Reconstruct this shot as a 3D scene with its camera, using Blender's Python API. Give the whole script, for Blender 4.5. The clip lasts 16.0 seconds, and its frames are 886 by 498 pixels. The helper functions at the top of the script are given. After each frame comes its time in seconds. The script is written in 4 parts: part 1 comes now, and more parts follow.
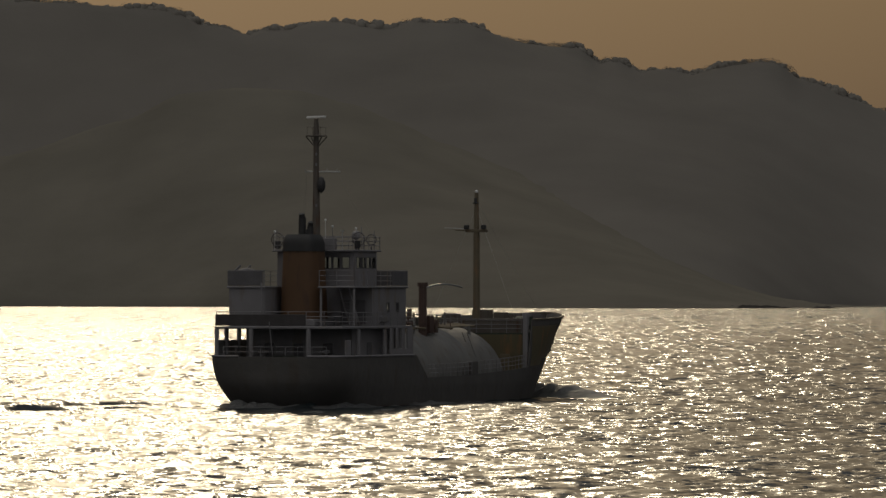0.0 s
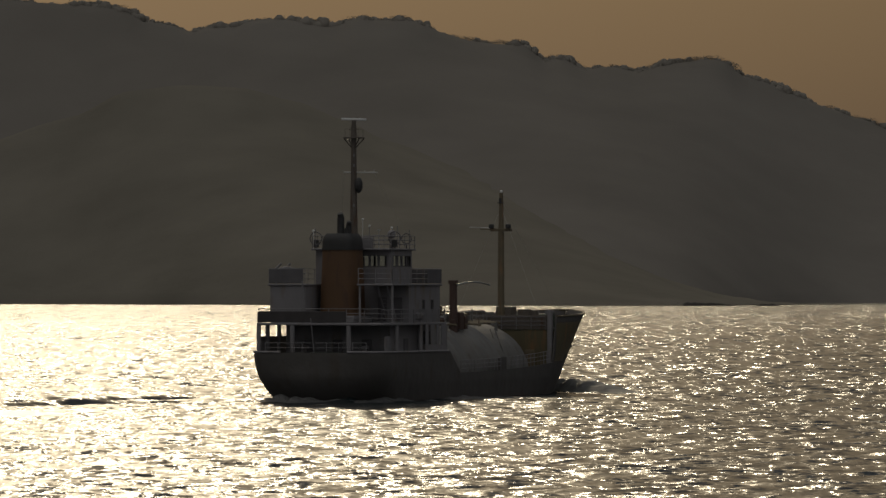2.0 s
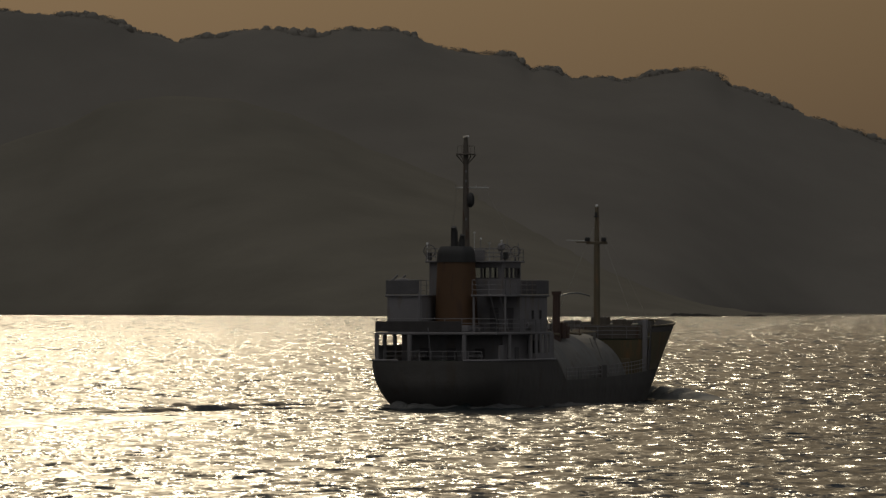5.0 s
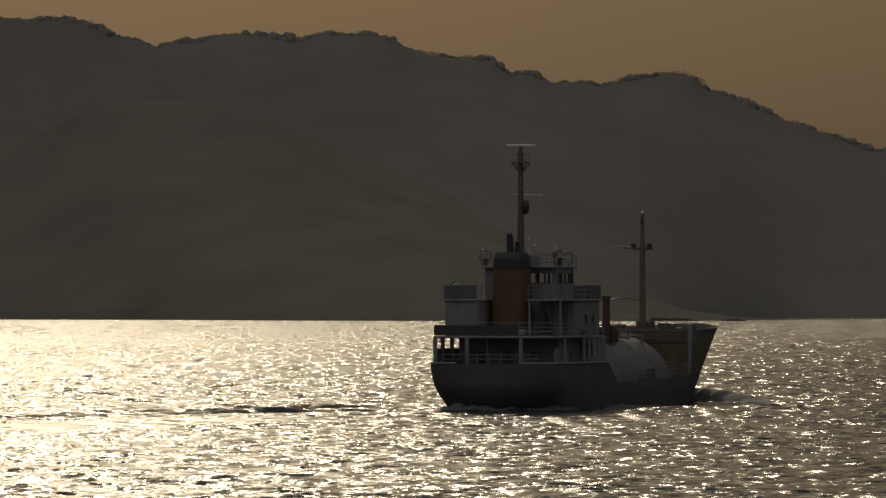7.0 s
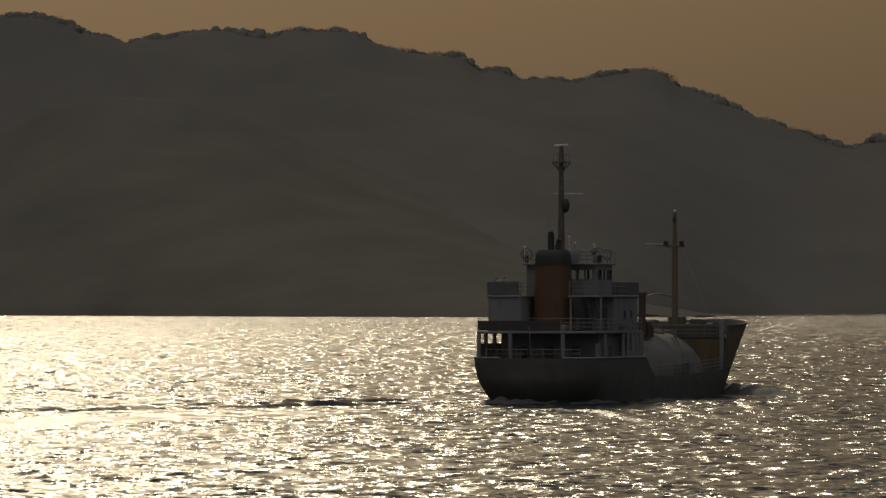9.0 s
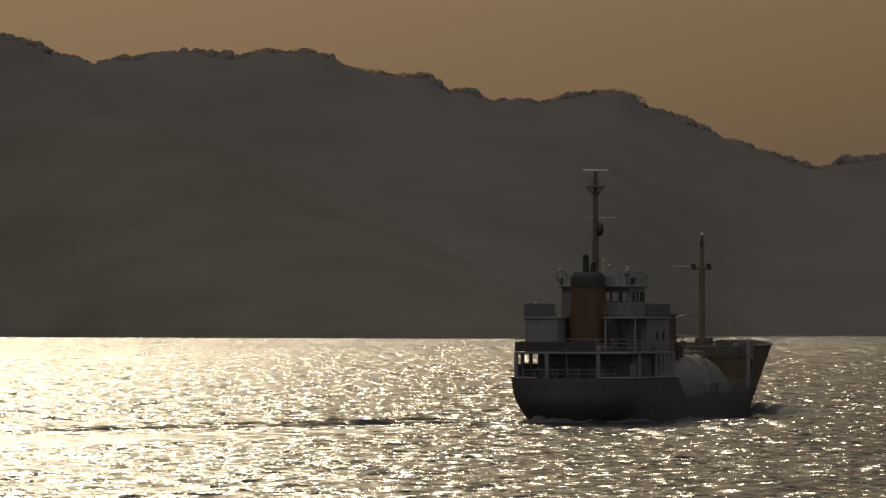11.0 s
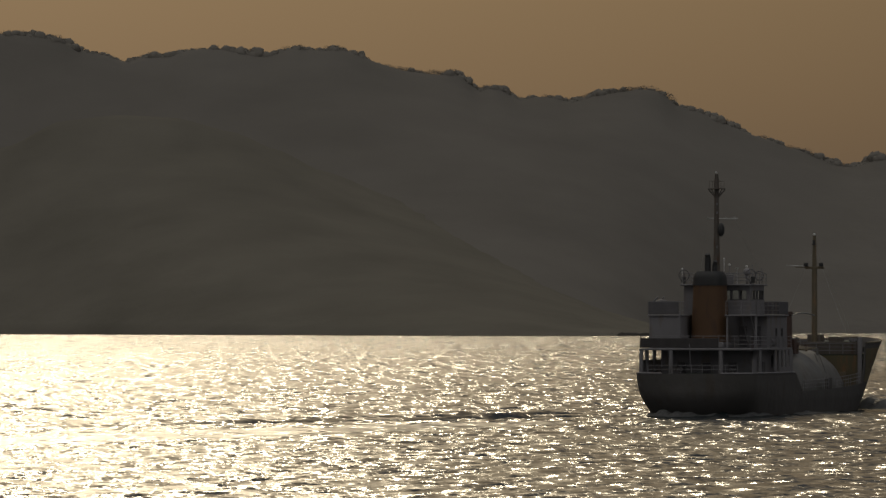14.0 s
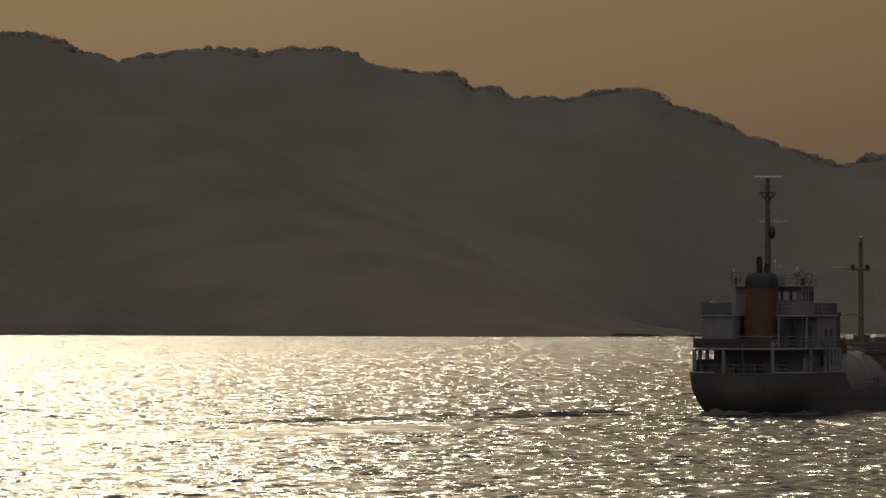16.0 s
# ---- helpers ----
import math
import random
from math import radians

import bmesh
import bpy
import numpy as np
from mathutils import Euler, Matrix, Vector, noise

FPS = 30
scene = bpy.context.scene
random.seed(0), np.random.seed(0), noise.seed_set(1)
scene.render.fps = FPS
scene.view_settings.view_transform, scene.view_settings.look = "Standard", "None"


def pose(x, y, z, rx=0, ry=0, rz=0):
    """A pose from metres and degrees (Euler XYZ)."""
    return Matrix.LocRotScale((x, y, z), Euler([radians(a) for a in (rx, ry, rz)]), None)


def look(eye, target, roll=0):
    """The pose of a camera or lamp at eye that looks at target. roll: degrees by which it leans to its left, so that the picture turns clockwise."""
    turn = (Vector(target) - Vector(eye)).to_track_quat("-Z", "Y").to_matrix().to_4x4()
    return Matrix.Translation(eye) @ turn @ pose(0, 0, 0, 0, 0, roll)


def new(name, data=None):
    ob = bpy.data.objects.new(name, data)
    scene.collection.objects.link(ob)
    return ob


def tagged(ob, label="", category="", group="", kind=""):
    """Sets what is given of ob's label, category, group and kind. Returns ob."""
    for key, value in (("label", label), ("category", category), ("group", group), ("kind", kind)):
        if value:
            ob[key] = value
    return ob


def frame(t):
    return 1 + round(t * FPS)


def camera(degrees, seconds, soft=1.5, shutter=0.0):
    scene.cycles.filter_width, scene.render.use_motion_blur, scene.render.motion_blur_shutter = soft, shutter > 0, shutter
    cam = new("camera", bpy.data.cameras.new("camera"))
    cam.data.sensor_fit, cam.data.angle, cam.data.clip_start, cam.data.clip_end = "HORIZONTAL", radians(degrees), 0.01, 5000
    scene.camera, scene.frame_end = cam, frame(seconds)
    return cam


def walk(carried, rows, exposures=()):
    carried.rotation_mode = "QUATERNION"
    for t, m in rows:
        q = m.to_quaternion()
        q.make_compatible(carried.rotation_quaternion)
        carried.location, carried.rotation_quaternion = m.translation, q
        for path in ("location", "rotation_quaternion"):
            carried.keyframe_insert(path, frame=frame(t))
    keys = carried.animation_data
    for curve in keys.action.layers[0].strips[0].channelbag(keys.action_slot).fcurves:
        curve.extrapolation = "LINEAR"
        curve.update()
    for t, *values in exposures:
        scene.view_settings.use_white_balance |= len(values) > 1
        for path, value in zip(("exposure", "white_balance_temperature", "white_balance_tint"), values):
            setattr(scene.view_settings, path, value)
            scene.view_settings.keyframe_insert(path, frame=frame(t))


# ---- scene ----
# A gas tanker steams away over glittering water towards hazy hills; telephoto view from about 9 m above the sea.
EYE_Z = 8.85
SUN_ELEVATION = 20.0
SKY_TOP = (0.6, 0.58, 0.55)
SKY_BACK = (0.19, 0.185, 0.185)
SUN_YAW = 3.1          # degrees to the left of the y axis

# seconds, yaw, pitch (degrees)
PAN = [
    (0, -0.137, 0.383),
    (0.5, -0.248, 0.358),
    (1, -0.379, 0.351),
    (1.5, -0.502, 0.363),
    (2, -0.633, 0.361),
    (2.5, -0.757, 0.419),
    (3, -0.807, 0.478),
    (3.5, -0.623, 0.473),
    (6, -0.860, 0.455),
    (6.5, -0.895, 0.499),
    (7, -0.938, 0.499),
    (7.5, -0.948, 0.472),
    (8, -1.013, 0.455),
    (10.5, -1.464, 0.582),
    (11, -1.495, 0.657),
    (11.5, -1.471, 0.685),
    (12, -1.416, 0.685),
    (12.5, -1.357, 0.654),
    (13, -1.347, 0.657),
    (13.5, -1.278, 0.662),
    (14, -1.226, 0.633),
    (14.5, -1.258, 0.616),
    (15, -1.285, 0.594),
    (15.5, -1.284, 0.608),
    (16, -1.277, 0.639),
]
# seconds, x, y, heading in degrees to the right of the y axis
COURSE = [
    (0.0, -8.43, 487.47, 20.79),
    (1.0, -4.87, 494.22, 20.55),
    (2.0, -1.36, 500.95, 20.32),
    (3.0, 2.08, 507.68, 20.12),
    (4.0, 5.50, 514.39, 19.93),
    (5.0, 8.87, 521.09, 19.77),
    (6.0, 12.20, 527.77, 19.62),
    (7.0, 15.49, 534.44, 19.49),
    (8.0, 18.74, 541.10, 19.38),
    (9.0, 21.97, 547.75, 19.29),
    (10.0, 25.18, 554.39, 19.21),
    (11.0, 28.35, 561.01, 19.16),
    (12.0, 31.50, 567.62, 19.12),
    (13.0, 34.63, 574.22, 19.11),
    (14.0, 37.74, 580.80, 19.10),
    (15.0, 40.84, 587.37, 19.12),
    (16.0, 43.93, 593.93, 19.16),
]

cam = camera(8.0, 16.0, soft=1.45)
walk(cam, [(t, pose(0, 0, EYE_Z, 90 + pitch, 0, yaw)) for t, yaw, pitch in PAN],
     exposures=[(0, 0.0), (1.0, -0.06), (2.0, -0.12), (3.5, -0.22), (7.0, -0.33), (8.2, -0.33), (10.5, 0.0), (16, 0.0)])


# ---- light ----
def make_light():
    world = bpy.data.worlds.new("hazy_evening")
    scene.world = world
    world.use_nodes = True
    nt = world.node_tree
    nt.nodes.clear()
    sky = nt.nodes.new("ShaderNodeTexSky")
    sky.sky_type, sky.sun_disc = "NISHITA", False
    sky.sun_elevation, sky.sun_rotation = radians(SUN_ELEVATION), radians(-SUN_YAW)
    sky.air_density, sky.dust_density, sky.ozone_density = 1.5, 4.0, 1.0
    bg = nt.nodes.new("ShaderNodeBackground")
    bg.inputs["Strength"].default_value = 0.0045
    # dusty haze: brown and dull under the sun, a little brighter on the sun's side, set paler behind the eye to fill
    # the faces turned to it
    co = nt.nodes.new("ShaderNodeTexCoord")
    sep = nt.nodes.new("ShaderNodeSeparateXYZ")

    def ramp_of(source, stops):
        r = nt.nodes.new("ShaderNodeValToRGB")
        while len(r.color_ramp.elements) < len(stops):
            r.color_ramp.elements.new(0.5)
        for e, (at, c) in zip(r.color_ramp.elements, stops):
            e.position, e.color = at, (*c, 1)
        nt.links.new(source, r.inputs["Fac"])
        return r.outputs["Color"]

    def mixed(kind, fac, one, two):
        m = nt.nodes.new("ShaderNodeMix")
        m.data_type, m.blend_type = "RGBA", kind
        if fac is None:
            m.inputs["Factor"].default_value = 1.0
        else:
            nt.links.new(fac, m.inputs["Factor"])
        nt.links.new(one, m.inputs["A"])
        nt.links.new(two, m.inputs["B"])
        return m.outputs["Result"]

    def spread(source, low, high):
        m = nt.nodes.new("ShaderNodeMapRange")
        m.interpolation_type = "SMOOTHSTEP"
        m.inputs["From Min"].default_value, m.inputs["From Max"].default_value = low, high
        nt.links.new(source, m.inputs["Value"])
        return m.outputs["Result"]

    sunward = ramp_of(sep.outputs["Z"], ((0.0, (0.0845, 0.067, 0.0565)), (0.35, (0.082, 0.068, 0.058)), (1.0, SKY_TOP)))
    aside = ramp_of(spread(sep.outputs["X"], -0.14, 0.17), ((0.0, (1.06, 1.06, 1.06)), (1.0, (0.46, 0.51, 0.6))))
    fill_behind = ramp_of(sep.outputs["Z"], ((0.0, SKY_BACK), (0.35, SKY_BACK), (1.0, SKY_TOP)))
    colour = mixed("MIX", spread(sep.outputs["Y"], 0.2, -0.6), mixed("MULTIPLY", None, sunward, aside), fill_behind)
    haze = nt.nodes.new("ShaderNodeBackground")
    haze.inputs["Strength"].default_value = 1.0
    both = nt.nodes.new("ShaderNodeAddShader")
    out = nt.nodes.new("ShaderNodeOutputWorld")
    nt.links.new(co.outputs["Generated"], sep.inputs[0])
    nt.links.new(colour, haze.inputs["Color"])
    nt.links.new(sky.outputs[0], bg.inputs["Color"])
    nt.links.new(bg.outputs[0], both.inputs[0])
    nt.links.new(haze.outputs[0], both.inputs[1])
    nt.links.new(both.outputs[0], out.inputs["Surface"])
    lamp = bpy.data.lights.new("sun", "SUN")
    lamp.energy, lamp.angle, lamp.color = 0.435, radians(0.6), (1.0, 0.84, 0.58)
    sun = new("sun", lamp)
    e, a = radians(SUN_ELEVATION), radians(SUN_YAW)
    way = Vector((-math.sin(a) * math.cos(e), math.cos(a) * math.cos(e), math.sin(e)))
    sun.matrix_world = look(way * 300, (0, 0, 0))


make_light()


# ---- materials ----
def material(name, color, rough=0.6, metal=0.0, vary=0.25, scale=1.0, grain=0.0, grain_scale=20.0, stain=None, specular=0.5):
    """Paint or ground with blotches at one scale, grain at another, and optional stains of another colour."""
    m = bpy.data.materials.new(name)
    m.use_nodes = True
    nt = m.node_tree
    b = nt.nodes["Principled BSDF"]
    b.inputs["Roughness"].default_value, b.inputs["Metallic"].default_value = rough, metal
    b.inputs["Specular IOR Level"].default_value = specular
    co = nt.nodes.new("ShaderNodeTexCoord")
    n1 = nt.nodes.new("ShaderNodeTexNoise")
    n1.inputs["Scale"].default_value, n1.inputs["Detail"].default_value = scale, 5
    nt.links.new(co.outputs["Object"], n1.inputs["Vector"])
    r1 = nt.nodes.new("ShaderNodeMix")
    r1.data_type = "RGBA"
    r1.inputs["A"].default_value = (*[c * (1 - vary) for c in color], 1)
    r1.inputs["B"].default_value = (*[min(1, c * (1 + vary)) for c in color], 1)
    nt.links.new(n1.outputs["Fac"], r1.inputs["Factor"])
    last = r1.outputs["Result"]
    if stain:
        n2 = nt.nodes.new("ShaderNodeTexNoise")
        n2.inputs["Scale"].default_value, n2.inputs["Detail"].default_value = scale * 2.3, 8
        stretch = nt.nodes.new("ShaderNodeMapping")
        stretch.inputs["Scale"].default_value = (1, 1, 0.25)
        nt.links.new(co.outputs["Object"], stretch.inputs["Vector"])
        nt.links.new(stretch.outputs[0], n2.inputs["Vector"])
        ramp = nt.nodes.new("ShaderNodeValToRGB")
        ramp.color_ramp.elements[0].position, ramp.color_ramp.elements[1].position = 0.55, 0.72
        nt.links.new(n2.outputs["Fac"], ramp.inputs["Fac"])
        mix = nt.nodes.new("ShaderNodeMix")
        mix.data_type = "RGBA"
        mix.inputs["B"].default_value = (*stain, 1)
        nt.links.new(ramp.outputs["Color"], mix.inputs["Factor"])
        nt.links.new(last, mix.inputs["A"])
        last = mix.outputs["Result"]
    nt.links.new(last, b.inputs["Base Color"])
    if grain:
        n3 = nt.nodes.new("ShaderNodeTexNoise")
        n3.inputs["Scale"].default_value, n3.inputs["Detail"].default_value = grain_scale, 4
        nt.links.new(co.outputs["Object"], n3.inputs["Vector"])
        bump = nt.nodes.new("ShaderNodeBump")
        bump.inputs["Strength"].default_value, bump.inputs["Distance"].default_value = grain, 1.0 / grain_scale
        nt.links.new(n3.outputs["Fac"], bump.inputs["Height"])
        nt.links.new(bump.outputs["Normal"], b.inputs["Normal"])
    return m


def water_material(name, rough, steep):
    """Sea water whose noise waves tilt the surface, their scale chosen by distance to fit the camera's view."""
    m = bpy.data.materials.new(name)
    m.use_nodes = True
    nt = m.node_tree
    b = nt.nodes["Principled BSDF"]
    b.inputs["Base Color"].default_value = (0.012, 0.018, 0.02, 1)
    b.inputs["Roughness"].default_value, b.inputs["IOR"].default_value = rough, 1.333
    co = nt.nodes.new("ShaderNodeTexCoord")
    geo = nt.nodes.new("ShaderNodeNewGeometry")
    last = geo.outputs["Normal"]
    place = nt.nodes.new("ShaderNodeSeparateXYZ")
    nt.links.new(co.outputs["Object"], place.inputs[0])
    for sx, sy, detail, even, slope, near, far in WATER_WAVES:
        mp = nt.nodes.new("ShaderNodeMapping")
        mp.inputs["Scale"].default_value = (sx, sy, 1)
        mp.inputs["Rotation"].default_value = (0, 0, 0.006)
        n = nt.nodes.new("ShaderNodeTexNoise")
        n.inputs["Scale"].default_value, n.inputs["Detail"].default_value, n.inputs["Roughness"].default_value = 1, detail, even
        nt.links.new(co.outputs["Object"], mp.inputs["Vector"])
        nt.links.new(mp.outputs[0], n.inputs["Vector"])
        mid = nt.nodes.new("ShaderNodeVectorMath")
        mid.operation = "SUBTRACT"
        mid.inputs[1].default_value = (0.5, 0.5, 0.5)
        nt.links.new(n.outputs["Color"], mid.inputs[0])
        tilt = nt.nodes.new("ShaderNodeVectorMath")
        tilt.operation = "MULTIPLY"
        tilt.inputs[1].default_value = (slope * steep, slope * steep, 0)
        nt.links.new(mid.outputs[0], tilt.inputs[0])
        tilted = tilt.outputs[0]
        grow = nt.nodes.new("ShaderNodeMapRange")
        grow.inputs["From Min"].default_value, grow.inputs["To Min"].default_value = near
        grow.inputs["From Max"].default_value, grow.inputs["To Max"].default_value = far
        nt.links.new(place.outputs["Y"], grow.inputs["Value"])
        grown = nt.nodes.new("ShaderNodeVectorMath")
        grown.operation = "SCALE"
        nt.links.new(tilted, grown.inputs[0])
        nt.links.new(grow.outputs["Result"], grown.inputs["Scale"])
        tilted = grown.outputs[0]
        add = nt.nodes.new("ShaderNodeVectorMath")
        add.operation = "ADD"
        nt.links.new(last, add.inputs[0])
        nt.links.new(tilted, add.inputs[1])
        last = add.outputs[0]
    norm = nt.nodes.new("ShaderNodeVectorMath")
    norm.operation = "NORMALIZE"
    nt.links.new(last, norm.inputs[0])
    nt.links.new(norm.outputs[0], b.inputs["Normal"])
    return m


WATER_ROUGH = 0.262
# waves across and along the view (per metre), octaves, how evenly they share, steepness;
# then how steep they are, as (distance from the eye, share), so glints keep their size in the camera's view
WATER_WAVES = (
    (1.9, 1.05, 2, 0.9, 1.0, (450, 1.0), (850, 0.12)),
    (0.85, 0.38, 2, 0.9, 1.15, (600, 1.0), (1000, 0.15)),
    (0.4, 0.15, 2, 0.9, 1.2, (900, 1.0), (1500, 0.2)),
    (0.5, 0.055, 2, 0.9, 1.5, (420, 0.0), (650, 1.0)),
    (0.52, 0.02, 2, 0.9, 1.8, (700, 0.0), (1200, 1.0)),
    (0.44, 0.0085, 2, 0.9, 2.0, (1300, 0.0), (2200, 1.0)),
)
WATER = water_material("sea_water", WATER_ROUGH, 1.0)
SLICK = water_material("wake_water", 0.3, 0.75)
WASH = material("churned_water", (0.045, 0.046, 0.045), 0.4, vary=0.6, scale=0.9, grain=0.8, grain_scale=2.5)
FOAM = material("foam", (0.17, 0.17, 0.16), 0.7, vary=0.6, scale=0.7, grain=0.3, grain_scale=2)
# black hull raised to grey: the veil of haze is put into its colour
HULL = material("hull_paint", (0.088, 0.083, 0.078), 0.85, vary=0.25, scale=0.4, stain=(0.078, 0.066, 0.056), grain=0.1, grain_scale=1.2)
BOOT = material("antifouling_paint", (0.06, 0.03, 0.025), 0.6, vary=0.4, scale=0.5)
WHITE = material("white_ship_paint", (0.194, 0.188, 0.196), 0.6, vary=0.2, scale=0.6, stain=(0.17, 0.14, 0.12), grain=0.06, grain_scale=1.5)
TANKWHITE = material("tank_paint", (0.128, 0.126, 0.118), 0.6, vary=0.45, scale=0.5, stain=(0.1, 0.085, 0.07), grain=0.1, grain_scale=2)
DECKGREEN = material("deck_paint", (0.035, 0.05, 0.032), 0.6, vary=0.3, scale=0.8)
YELLOW = material("ochre_paint", (0.1, 0.084, 0.044), 0.5, vary=0.2, scale=0.6, stain=(0.2, 0.1, 0.04))
ORANGE = material("funnel_paint", (0.1, 0.052, 0.022), 0.65, vary=0.15, scale=0.7, stain=(0.07, 0.036, 0.02))
BLACK = material("black_paint", (0.03, 0.03, 0.03), 0.6, vary=0.4, scale=1.5)
MAST = material("mast_paint", (0.1, 0.085, 0.07), 0.5, vary=0.25, scale=1.0, stain=(0.08, 0.04, 0.02))
BEIGE = material("buff_paint", (0.13, 0.105, 0.065), 0.5, vary=0.2, scale=1.0, stain=(0.2, 0.12, 0.06))
RED = material("red_lead_paint", (0.075, 0.045, 0.036), 0.55, vary=0.25, scale=1.2)
GLOSSWHITE = material("gloss_white_plastic", (0.75, 0.75, 0.74), 0.18, vary=0.05, scale=1.0)
STEEL = material("galvanised_steel", (0.45, 0.45, 0.44), 0.35, 0.8, vary=0.2, scale=3)
CANVAS = material("grey_canvas", (0.11, 0.106, 0.112), 0.8, vary=0.3, scale=1.5, grain=0.2, grain_scale=8)
# dark colour that stands in for shade on the boat deck
SHADE_SHEET = material("dark_shade_sheet", (0.055, 0.05, 0.05), 0.85, vary=0.35, scale=1.2, grain=0.25, grain_scale=6)
# hillside woods with distance haze put into the colour, the far ridge paler
FAR_HAZY_WOOD = material("far_hazy_woodland", (0.152, 0.141, 0.124), 1.0, vary=0.2, scale=0.012, grain=0.06, grain_scale=0.1, specular=0.0)
NEAR_HAZY_WOOD = material("near_hazy_woodland", (0.148, 0.137, 0.113), 1.0, grain=0.06, grain_scale=0.1, vary=0.25, scale=0.015, specular=0.0)
LEAF = material("ridge_foliage", (0.185, 0.172, 0.15), 1.0, vary=0.08, scale=0.05, specular=0.0)
ROCK = material("shore_rock", (0.05, 0.047, 0.043), 1.0, vary=0.4, scale=0.03, specular=0.0)


def glass_material():
    m = bpy.data.materials.new("window_glass")
    m.use_nodes = True
    b = m.node_tree.nodes["Principled BSDF"]
    b.inputs["Base Color"].default_value = (0.9, 0.93, 0.92, 1)
    b.inputs["Roughness"].default_value = 0.03
    b.inputs["Transmission Weight"].default_value = 1.0
    b.inputs["IOR"].default_value = 1.1
    return m


GLASS = glass_material()


# ---- mesh helpers ----
def part(name, bm, mat, parent=None, label=""):
    me = bpy.data.meshes.new(name)
    bm.to_mesh(me)
    bm.free()
    for mm in (mat if isinstance(mat, (list, tuple)) else [mat]):
        me.materials.append(mm)
    ob = new(name, me)
    if parent:
        ob.parent = parent
    if label:
        tagged(ob, label)
    return ob


def smooth(ob):
    for p in ob.data.polygons:
        p.use_smooth = True
    return ob


def box(bm, x0, x1, y0, y1, z0, z1, bevel=0.03):
    r = bmesh.ops.create_cube(bm, size=1)
    m = Matrix.Translation(((x0 + x1) / 2, (y0 + y1) / 2, (z0 + z1) / 2)) @ Matrix.Diagonal((x1 - x0, y1 - y0, z1 - z0, 1))
    bmesh.ops.transform(bm, matrix=m, verts=r["verts"])
    if bevel:
        es = list({e for v in r["verts"] for e in v.link_edges})
        bmesh.ops.bevel(bm, geom=es, offset=bevel, segments=1, affect="EDGES")
    return bm


def rod(bm, a, b, r, r2=None, n=8):
    a, b = Vector(a), Vector(b)
    d = b - a
    res = bmesh.ops.create_cone(bm, cap_ends=True, segments=n, radius1=r, radius2=r if r2 is None else r2, depth=d.length)
    m = Matrix.Translation((a + b) / 2) @ d.to_track_quat("Z", "Y").to_matrix().to_4x4()
    bmesh.ops.transform(bm, matrix=m, verts=res["verts"])
    return bm


def ball(bm, c, r, squash=1.0, sub=2):
    res = bmesh.ops.create_icosphere(bm, subdivisions=sub, radius=r)
    bmesh.ops.transform(bm, matrix=Matrix.Translation(c) @ Matrix.Diagonal((1, 1, squash, 1)), verts=res["verts"])
    return bm


def ring(bm, c, r, thick, axis="x", n=20):
    """A hoop of round bar."""
    c = Vector(c)
    pts = []
    for i in range(n):
        a = 2 * math.pi * i / n
        u, v = math.cos(a) * r, math.sin(a) * r
        pts.append(c + Vector((0, u, v) if axis == "x" else (u, 0, v) if axis == "y" else (u, v, 0)))
    for i in range(n):
        rod(bm, pts[i], pts[(i + 1) % n], thick, n=5)
    return bm


def B():
    return bmesh.new()


def tube(bm, pts, r, n=6):
    """One bent bar through the points."""
    pts = [Vector(p) for p in pts]
    rings = []
    for i, p in enumerate(pts):
        d = (pts[min(i + 1, len(pts) - 1)] - pts[max(i - 1, 0)]).normalized()
        q = d.to_track_quat("Z", "Y").to_matrix()
        rings.append([bm.verts.new(p + q @ Vector((math.cos(2 * math.pi * k / n) * r, math.sin(2 * math.pi * k / n) * r, 0))) for k in range(n)])
    for a, b in zip(rings, rings[1:]):
        for k in range(n):
            bm.faces.new((a[k], a[(k + 1) % n], b[(k + 1) % n], b[k]))
    bm.faces.new(rings[0][::-1])
    bm.faces.new(rings[-1])
    return bm


def mesh_from(name, verts, faces, mat):
    me = bpy.data.meshes.new(name)
    me.from_pydata(verts, [], faces)
    me.materials.append(mat)
    return new(name, me)


def grid_mesh(name, V, mat, shade=True):
    """A sheet from an array of places, rows by columns by three."""
    r, c = V.shape[:2]
    me = bpy.data.meshes.new(name)
    i = np.arange(r * c).reshape(r, c)
    q = np.stack([i[:-1, :-1], i[:-1, 1:], i[1:, 1:], i[1:, :-1]], -1).reshape(-1, 4)
    me.vertices.add(r * c)
    me.vertices.foreach_set("co", V.reshape(-1).astype(np.float32))
    me.loops.add(q.size)
    me.loops.foreach_set("vertex_index", q.reshape(-1).astype(np.int32))
    me.polygons.add(len(q))
    me.polygons.foreach_set("loop_start", (np.arange(len(q)) * 4).astype(np.int32))
    me.polygons.foreach_set("use_smooth", np.full(len(q), shade))
    me.update(calc_edges=True)
    me.validate()
    me.materials.append(mat)
    return new(name, me)


# ---- the sea ----
rng = np.random.default_rng(7)


def spaced(*runs):
    """Coordinates from runs of (start, end, first step, last step)."""
    out = []
    for a, b, s0, s1 in runs:
        x = a
        while x < b:
            out.append(x)
            x += s0 + (s1 - s0) * (x - a) / (b - a)
    out.append(runs[-1][1])
    return np.array(out)


